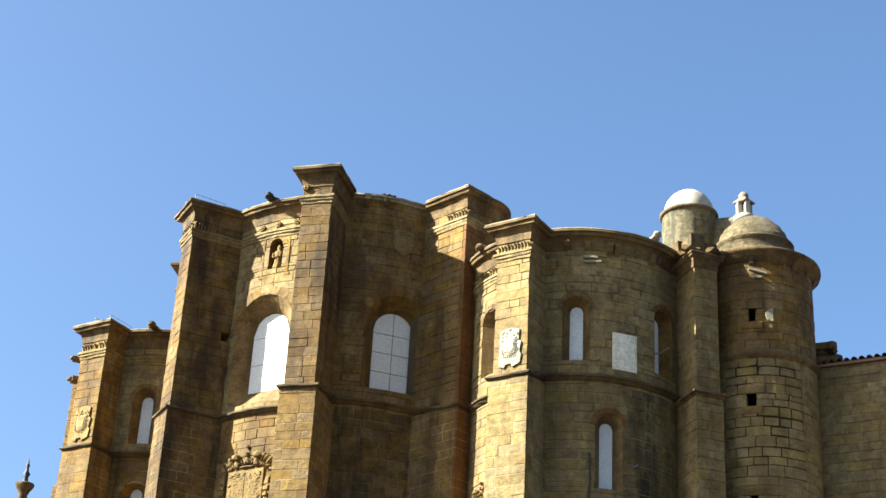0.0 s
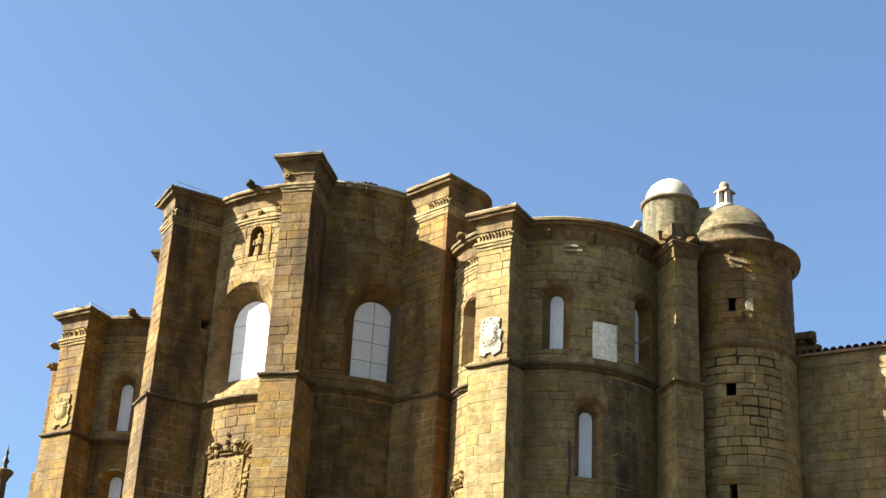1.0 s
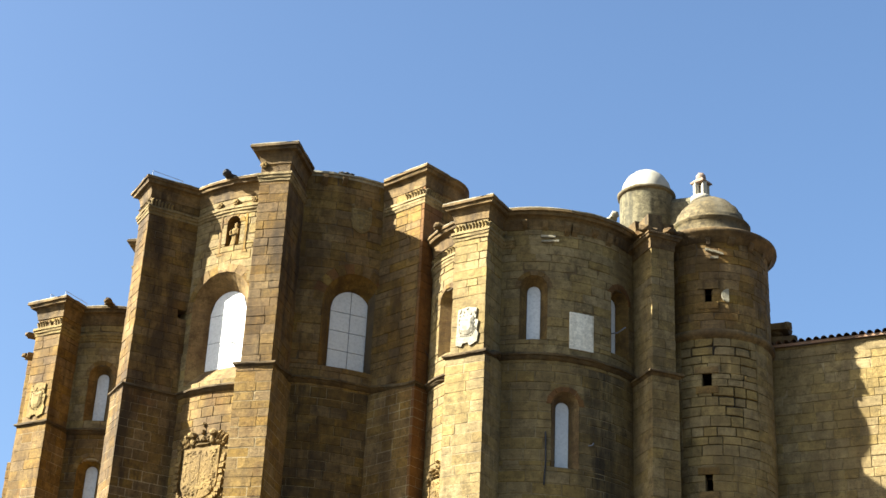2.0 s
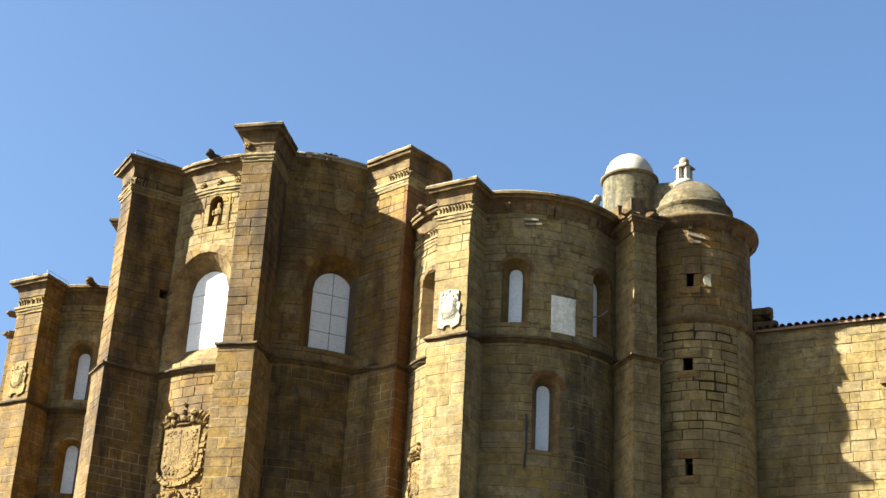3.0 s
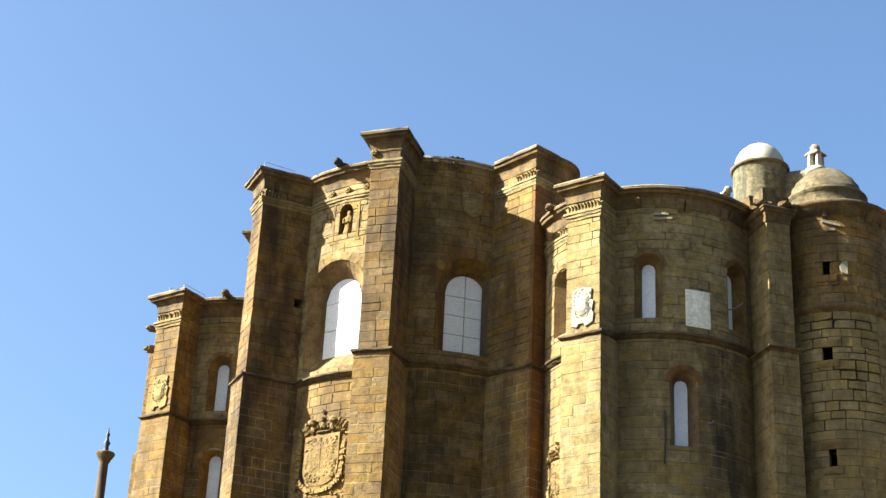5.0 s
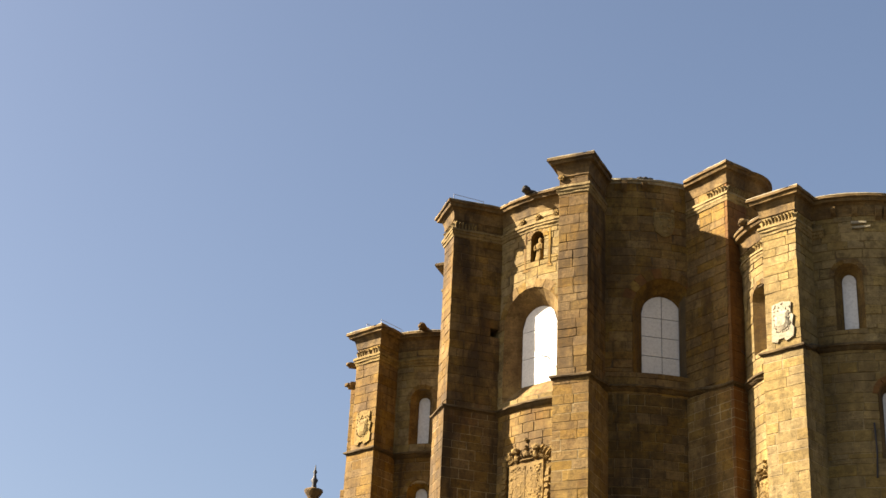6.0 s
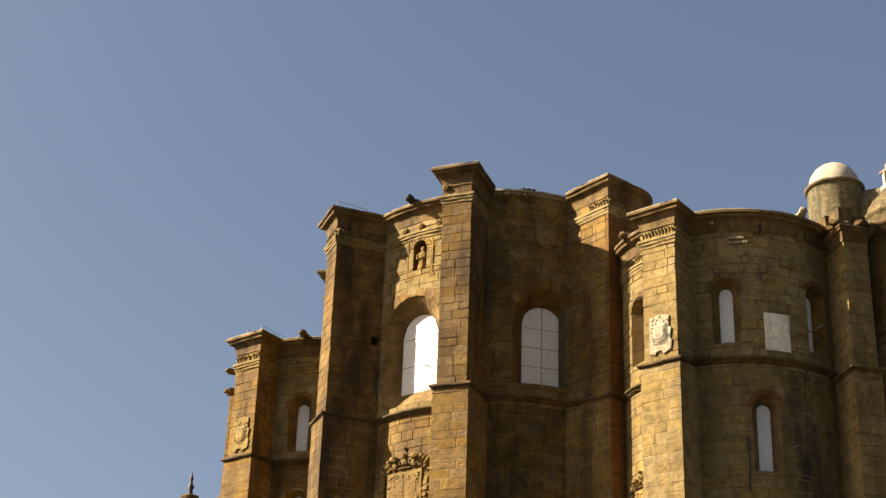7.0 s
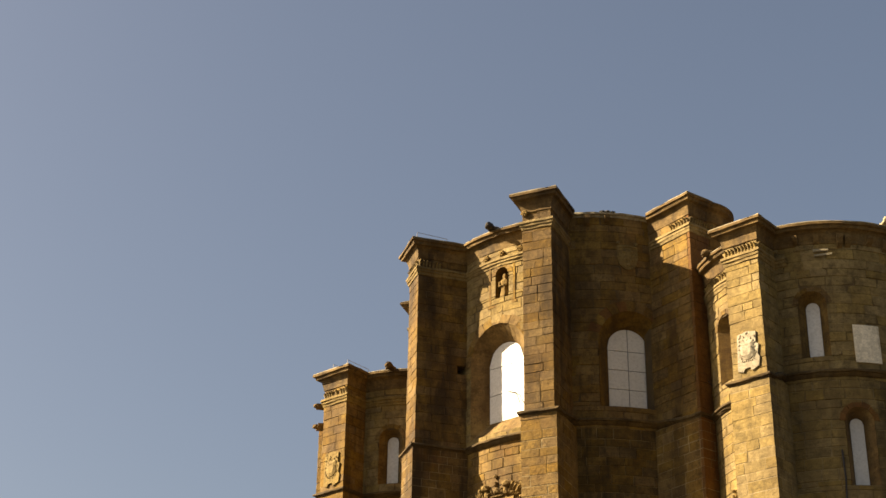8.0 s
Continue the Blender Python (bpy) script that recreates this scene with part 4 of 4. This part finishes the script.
        for s in (-1, 1):
            for i in range(4):
                blob(crest, s * w * (0.2 + 0.05 * i), z + h * (0.83 - 0.02 * i), w * 0.05, h * 0.018, 0.06, 0.08)
        for i in range(9):
            a = math.pi * (i / 8)
            blob(crest, -0.22 * w * math.cos(a), z + h * (0.045 + 0.055 * math.sin(a)), w * 0.05, h * 0.03, 0.06, 0.09)
        for i in range(34):
            x = rnd.choice((-1, 1)) * rnd.uniform(0.3, 0.95)
            blob(crest, x * w, z + h * rnd.uniform(0.0, 0.16), w * rnd.uniform(0.04, 0.09), h * rnd.uniform(0.012, 0.03), 0.02, 0.07)
    else:
        for x, q in ring:
            k = 1.0 + rnd.uniform(0.1, 0.25)
            blob(border, x * k, zc + (q - zc) * k, w * rnd.uniform(0.06, 0.12), h * rnd.uniform(0.02, 0.04), 0.04, 0.04)
        for i in range(8):
            blob(crest, rnd.uniform(-0.7, 0.7) * w, z + h * rnd.uniform(0.78, 0.93), w * 0.08, h * 0.03, 0.04, 0.04)
    if not big:
        slab = [(-0.34, 0.02), (-0.3, 1.1), (0.02, 1.16), (0.3, 1.09), (0.27, 0.75), (0.36, 0.7), (0.31, 0.4), (0.37, 0.3), (0.33, 0.05), (0.1, -0.05), (0.05, 0.06), (-0.12, 0.05), (-0.17, -0.05)]
        m = len(slab)
        v = [f(x, b, z + q) for b in (-0.03, 0.05) for x, q in slab]
        mesh_object("slab", v, [tuple(range(m, 2 * m)), tuple(reversed(range(m)))] + [(i, (i + 1) % m, m + (i + 1) % m, m + i) for i in range(m)], mat, root)
    part("shield", shield, mat, root)
    return root


f1 = radial(MAIN, W1)
arms("coat_of_arms", lambda a, b, z: f1(a, b + MAIN_R - 0.06, z), 0.98, 3.15, 15.4, CARVED, "large carved stone coat of arms with crown and wings", 3, True)
f2 = radial(EAST, -29.6)
arms("coat_of_arms", lambda a, b, z: f2(a, b + 4.25, z), 0.36, 1.2, 19.9, ARMS_STONE, "pale limestone coat of arms on the sunlit buttress", 4, False)
f4 = radial(EAST, -55)
arms("coat_of_arms", lambda a, b, z: f4(a, b + EAST_R - 0.05, z), 0.5, 2.2, 14.9, CARVED, "weathered carved stone coat of arms beside the buttress", 6, True)
f3 = radial(FAR, -29)
arms("coat_of_arms", lambda a, b, z: f3(a, b + 4.25, z), 0.36, 1.15, 19.85, STONE_PALE, "pale carved stone coat of arms on the far buttress", 5, False)

bm = bmesh.new()
fs = radial(MAIN, NICHE)
rings = []
for k, (r, zz) in enumerate(((0.15, 24.35), (0.145, 24.42), (0.12, 24.55), (0.105, 24.68), (0.115, 24.8), (0.135, 24.9), (0.14, 24.95), (0.08, 25.0), (0.045, 25.02), (0.06, 25.07), (0.066, 25.12), (0.05, 25.18), (0.01, 25.21))):
    fold = 0.16 if zz < 24.9 else 0.02
    rings.append([bm.verts.new(fs(0.03 * (zz - 24.35) + r * (1 + fold * math.cos(6 * t + k * 0.2)) * math.cos(t), MAIN_R - 0.13 + 0.75 * r * (1 + fold * math.cos(6 * t + k * 0.2)) * math.sin(t), zz)) for t in (math.tau * i / 18 for i in range(18))])
for lo, hi in zip(rings, rings[1:]):
    for i in range(18):
        bm.faces.new((lo[i], lo[(i + 1) % 18], hi[(i + 1) % 18], hi[i]))
bm.faces.new(rings[-1]), bm.faces.new(rings[0][::-1])
for dx, zz, sx, sz in ((-0.12, 24.84, 0.035, 0.11), (0.15, 24.84, 0.035, 0.1), (-0.05, 24.76, 0.09, 0.03), (0.07, 24.78, 0.07, 0.03)):
    lump(bm, fs(dx, MAIN_R - 0.05, zz), (sx, 0.04, sz), int(zz * 10), 2)
tagged(part("statue", bm, CARVED, None, "", True), "small carved stone statue standing in the niche", "statue")

fp = drum(EAST, EAST_R)
bm = bmesh.new()
for k in range(6):
    ua, ub = 0.82 + 0.75 * k / 6, 0.82 + 0.75 * (k + 1) / 6
    add_box(bm, lambda a, b, z: fp(a, z, b), ua, ub, -0.05, 0.035, 20.12, 21.26)
bmesh.ops.remove_doubles(bm, verts=bm.verts, dist=0.001)
tagged(part("marble_slab", bm, MARBLE), "pale stained marble slab set in the side apse wall", "slab")

# carved rosettes on the frieze band of the main apse and a worn shield over its second window
main_wall = bpy.data.objects["wall_main_apse"]
for k, (th, r, z) in enumerate(((-34.0, MAIN_R, 25.86), (-26.5, MAIN_R, 25.86), (-18.5, MAIN_R, 25.86), (-7, 0.0, 26.2))):
    bm, f = bmesh.new(), radial(MAIN, th) if r else pier_frame(MAIN, -7, 6.3, -6)
    for i in range(6):
        t = math.tau * i / 6
        lump(bm, f(0.07 * math.cos(t) - (0 if r else 0.38), r + 0.04, z + 0.07 * math.sin(t)), (0.055, 0.06, 0.055), k * 7 + i, 1)
    lump(bm, f(0 if r else -0.38, r + 0.07, z), (0.05, 0.05, 0.05), k, 1)
    part("rosette", bm, CARVED, main_wall, "carved stone rosette")
bm, f = bmesh.new(), radial(MAIN, W2 - 0.5)
rim = [(-0.34, 0.42), (0.0, 0.46), (0.34, 0.42), (0.35, 0.0), (0.28, -0.26), (0.12, -0.4), (0.0, -0.43), (-0.12, -0.4), (-0.28, -0.26), (-0.35, 0.0)]
loops = [[bm.verts.new(f(x * k, MAIN_R + d - 0.6 * (x * k) ** 2 * 0.17, 25.3 + z * k)) for x, z in rim] for k, d in ((1.0, -0.03), (0.98, 0.035), (0.84, 0.045), (0.8, 0.022), (0.35, 0.05))]
for lo, hi in zip(loops, loops[1:]):
    for i in range(10):
        bm.faces.new((lo[i], lo[(i + 1) % 10], hi[(i + 1) % 10], hi[i]))
bm.faces.new(loops[-1])
for i, (x, z) in enumerate(((-0.12, 0.18), (0.1, 0.2), (-0.08, -0.05), (0.12, -0.08), (0.0, -0.24), (-0.3, 0.5), (0.28, 0.5))):
    lump(bm, f(x, MAIN_R + 0.03, 25.3 + z), (0.08, 0.04, 0.07), i + 40, 1)
tagged(part("worn_shield", bm, STONE_PALE), "worn stone shield carved in low relief above the window", "shield")

# ---- corbels under the cornices ----
def corbel(parent, f, b, z, mat, rnd=random.Random(8)):
    w, k, h = rnd.uniform(0.06, 0.1), rnd.uniform(0.6, 1.1), rnd.uniform(0.9, 1.7)
    v = [f(a + rnd.uniform(-0.012, 0.012), b + r * k, z - q * h) for a in (-w, w) for r, q in ((-0.1, 0), (0.2, 0), (0.2, 0.07), (0.13, 0.17), (0.03, 0.23), (-0.1, 0.27))]
    mesh_object("corbel", v, [(0, 1, 2, 3, 4, 5), (11, 10, 9, 8, 7, 6)] + [(i, 6 + i, 6 + (i + 1) % 6, (i + 1) % 6) for i in range(6)], mat, parent)


corbels = tagged(empty("corbel_row"), "row of dark stone corbels under the side apse cornice", "corbels", kind="structure")
for k in range(8):
    corbel(corbels, radial(EAST, (-9, 1, 12, 16, 27, 36, 41, 53)[k]), EAST_R, SIDE_EAVES - 0.33, TRIM)
turret_corbels = tagged(empty("corbel_row"), "row of stone corbels under the turret cornice", "corbels", kind="structure")
for k in range(8):
    corbel(turret_corbels, radial(TUR, -55 + 22 * k), TUR_R - 0.06, 24.3, TRIM)

stub_row = tagged(empty("corbel_row"), "two dark corbel stubs below the bare coping", "corbels", kind="structure")
for th in (7.5, 15.0):
    corbel(stub_row, radial(MAIN, th), MAIN_R - 0.03, EAVES - 0.1, TRIM)

# thin ledge stones under the cornices; pale colour stands in for sun on edges
side_wall = bpy.data.objects["wall_side_apse"]
for c, R, th, half, z, tilt, owner in ((EAST, EAST_R, 2.6, 0.22, 23.62, 0.01, side_wall), (EAST, EAST_R, 3.7, 0.25, 23.47, 0.02, side_wall),
                                       (TUR, TUR_R, -5.5, 0.26, 23.8, -0.07, turret), (TUR, TUR_R, -5.5, 0.12, 23.6, 0.0, turret)):
    f = radial(c, th)
    v = box_verts(lambda a, b, zz: f(a, b, zz + tilt * a / half), -half, half, R - 0.12, R + 0.06, z - 0.04, z + 0.025, random.Random(int(z * 100)), 0.012)
    mesh_object("ledge_stone", v, BOX, COPING, owner, "thin projecting stone with sunlight put into its pale colour")


# ---- gargoyles ----
def gargoyle(c, theta, R, z, reach, rise, label, seed, mat=TRIM):
    """A weathered stone beast leaning out over the eaves: haunches, body, neck and head in one stone."""
    f = radial(c, theta)
    rnd = random.Random(seed)
    bm = bmesh.new()
    for k, (t, r, up) in enumerate(((0.0, 0.17, 0.0), (0.25, 0.16, 0.04), (0.5, 0.13, 0.08), (0.75, 0.115, 0.1), (0.95, 0.14, 0.12))):
        p = f(rnd.uniform(-0.02, 0.02), R + reach * t, z + rise * t + up)
        lump(bm, p, (r, r, r * 0.9), seed + k, 2)
    for s in (-1, 1):
        lump(bm, f(s * 0.1, R + reach * 0.7, z + rise * 0.8 + 0.06), (0.06, 0.09, 0.06), seed + 9, 1)
        lump(bm, f(s * 0.12, R + reach * 0.3, z + rise * 0.25 - 0.08), (0.06, 0.06, 0.1), seed + 12, 1)
    lump(bm, f(0, R + reach * 1.12, z + rise * 1.05 + 0.08), (0.08, 0.08, 0.06), seed + 15, 1)
    return tagged(part("gargoyle", bm, mat), label, "gargoyle", "gargoyles on the eaves")


gargoyle(MAIN, -28.5, MAIN_R - 0.1, EAVES - 0.12, 0.6, -0.08, "dark weathered stone gargoyle on the main cornice", 1, NEAR_BLACK)
bm = bmesh.new()
for k, a in enumerate((-0.16, 0.0, 0.14)):
    lump(bm, radial(MAIN, 15.5)(a, MAIN_R - 0.02, EAVES + 0.09 + 0.02 * (k % 2)), (0.12, 0.09, 0.055), k + 60, 1)
tagged(part("stone_stump", bm, NEAR_BLACK), "flat dark worn stone lying on the bare coping", "stone", "loose stones")
gargoyle(EAST, -57.0, EAST_R - 0.1, SIDE_EAVES + 0.05, 0.5, -0.1, "crouching stone gargoyle on the side apse cornice", 3)
gargoyle(EAST, 36.0, EAST_R + 0.0, SIDE_EAVES + 0.0, 0.33, 0.1, "pale worn stone gargoyle on the side apse cornice", 4, COPING)
gargoyle(FAR, -3.0, FAR_R - 0.1, FAR_EAVES + 0.05, 0.75, -0.12, "stone gargoyle leaning over the far apse cornice", 5)

# rubble on the broken cap of the square pier
rnd = random.Random(9)
for k in range(16):
    bm = bmesh.new()
    s = rnd.uniform(0.1, 0.2)
    lump(bm, pf(rnd.uniform(-0.5, 0.4), rnd.uniform(-0.9, 0.15), SIDE_EAVES - 0.25 + s * 0.6), (s * 1.2, s, s * 0.8), k + 20, 1)
    tagged(part("loose_stone", bm, rnd.choice((TRIM, STONE_GREY))), "loose broken stone on the pier cap", "stone", "loose stones")

# Broken parapet, built up to keep sun off the turret and coloured dark.
for k, (a0, a1, b0, b1, z0, z1) in enumerate(((-0.36, 0.08, -0.85, -0.16, 24.12, 24.84), (0.09, 0.52, -1.0, -0.2, 24.12, 24.66), (-0.44, 0.06, -1.6, -0.86, 24.12, 24.92))):
    bm = bmesh.new()
    add_box(bm, pf, a0, a1, b0, b1, z0, z1, rnd, 0.035)
    tagged(part("parapet_stone", bm, CRUST_SHADE), "dark broken parapet stone on the pier cap", "stone", "loose stones")

# stubs set to fit the camera's view, in place of cornice tips behind the far apse
for th, z, out, w in ((-66, 23.62, 0.42, 0.12), (-68, 22.9, 0.36, 0.2), (-68, 17.3, 0.34, 0.24)):
    bm, f = bmesh.new(), radial(FAR, th)
    add_box(bm, f, -w, w, FAR_R - 0.2, FAR_R + out * 0.7, z - 0.08, z + 0.08, rnd, 0.03)
    lump(bm, f(0, FAR_R + out * 0.75, z + 0.01), (0.14, 0.14, 0.1), int(z), 1)
    tagged(part("stone_spout", bm, TRIM), "dark stone stub on the far apse wall, placed to fit the view", "spout", "stone spouts")

# stone stumps at the end of the tiled eave
for a, b, z, sx in ((-0.3, 0.0, 22.22, 0.32), (-0.14, 0.05, 21.74, 0.32)):
    bm = bmesh.new()
    add_box(bm, lfr, a - sx, a + sx, b - 0.7, b, z - 0.11, z + 0.11, rnd, 0.03)
    lump(bm, lfr(a + sx * 0.9, b - 0.2, z + 0.02), (0.17, 0.2, 0.15), 31, 2)
    lump(bm, lfr(a - sx * 0.3, b - 0.3, z - 0.12), (0.24, 0.2, 0.14), 33, 2)
    tagged(part("stone_spout", bm, TRIM), "dark broken stone spout at the end of the eave", "spout", "stone spouts")

# buttress on the far stretch of the low wall
low_pier = tagged(empty("wall_buttress"), "shallow ashlar buttress with a dark ledge on the low wall", "buttress")
for k in range(70):
    z = k * 0.29
    w = 0.0 if z > 19.3 else 0.1
    cut = rnd.uniform(0.3, 0.7)
    for p, q in ((3.4 - w, 3.4 + cut), (3.46 + cut, 4.6 + w)):
        if z > SEEN_FROM - 2:
            mesh_object("block", box_verts(lfr, p, q, -0.3, 0.3 + w, z, z + 0.28, rnd, 0.006), BOX, STONE_PALE, low_pier)
mesh_object("core", box_verts(lfr, 3.42, 4.6, -0.3, 0.28, 0, 12.5), BOX, STONE, low_pier)
mesh_object("ledge", box_verts(lfr, 3.28, 4.78, -0.1, 0.52, 19.3, 19.48), BOX, TRIM, low_pier, "dark stone ledge")

# ---- far pinnacle on its gable ----
PIN = (-21.0, 70.0)
far_house = tagged(empty("bell_gable"), "distant stone bell gable behind the church", "gable")
mesh_object("wall", box_verts(radial(PIN, -20), -1.4, 1.4, -1.0, 0.6, 0, 22.0), BOX, STONE_GREY, far_house)
mesh_object("coping", box_verts(radial(PIN, -20), -1.6, 1.6, -1.2, 0.8, 22.0, 22.3), BOX, TRIM, far_house)
pinnacle = tagged(empty("pinnacle"), "dark stone pinnacle with disc and spike on the gable", "pinnacle")
lathe("shaft", PIN, [(0.32, 22.3), (0.3, 22.6), (0.22, 22.7), (0.2, 24.35), (0.26, 24.45)], TRIM, pinnacle, "", 12)
lathe("disc", PIN, [(0.2, 24.4), (0.36, 24.64), (0.44, 24.78), (0.42, 24.84), (0.2, 24.92)], TRIM, pinnacle, "", 16)
lathe("spike", PIN, [(0.14, 24.9), (0.1, 25.15), (0.17, 25.3), (0.09, 25.42), (0.06, 25.6), (0.1, 25.7), (0.05, 25.8), (0.01, 26.05)], IRON, pinnacle, "dark iron spike", 10)


# ---- thin metalwork ----
def rod(name, pts, r, mat, label, category, group=""):
    cu = bpy.data.curves.new(name, "CURVE")
    cu.dimensions, cu.bevel_depth, cu.bevel_resolution = "3D", r, 2
    sp = cu.splines.new("POLY")
    sp.points.add(len(pts) - 1)
    for q, p in zip(sp.points, pts):
        q.co = (*p, 1)
    cu.materials.append(mat)
    return tagged(new(name, cu), label, category, group)


for c, th, rf, top in ((MAIN, -54, 6.4, EAVES - 0.2), (FAR, -29, 4.25, FAR_EAVES)):
    f = radial(c, th)
    for a in (-0.05, 0.6):
        rod("rail", [f(a, rf - 0.95, top + 0.1), f(a, rf - 0.95, top + 0.27), f(a, rf + 0.12, top + 0.27), f(a, rf + 0.12, top + 0.04)], 0.011, LEAD,
            "thin metal rail on the buttress cap", "rail", "rails on the caps")
g1 = radial(MAIN, W1)
rod("rod", [g1(0.02, MAIN_R - 0.55, 21.35), g1(0.42, MAIN_R - 0.45, 21.2), g1(0.62, MAIN_R - 0.4, 20.75)], 0.014, IRON, "thin bent iron rod before the window", "rod")
g4 = radial(EAST, W4)
rod("bracket", [g4(-0.2, EAST_R - 0.3, 21.05), g4(0.0, EAST_R - 0.1, 21.1), g4(0.1, EAST_R + 0.12, 21.25)], 0.022, LEAD, "small metal bracket at the slit window", "bracket")
gF = radial(MAIN, 41)
rod("cable", [gF(-0.55, 6.3, 22.0), gF(-0.56, 6.35, 21.2), gF(0.3, 6.55, 20.2), gF(0.42, 6.52, 19.7)], 0.01, IRON, "loose dark cable hanging down the buttress", "cable")
g5 = radial(EAST, 3.0)
rod("pipe", [g5(0, EAST_R + 0.03, 17.55), g5(0.02, EAST_R + 0.04, 16.7), g5(-0.02, EAST_R + 0.03, 16.0)], 0.025, IRON, "rusted iron pipe down the apse wall", "pipe")
g6 = radial(EAST, 26.0)
rod("hook", [g6(-0.08, EAST_R, 17.3), g6(0.0, EAST_R + 0.09, 17.31), g6(0.04, EAST_R + 0.08, 17.38)], 0.02, LEAD, "small pale metal hook on the apse wall", "hook")
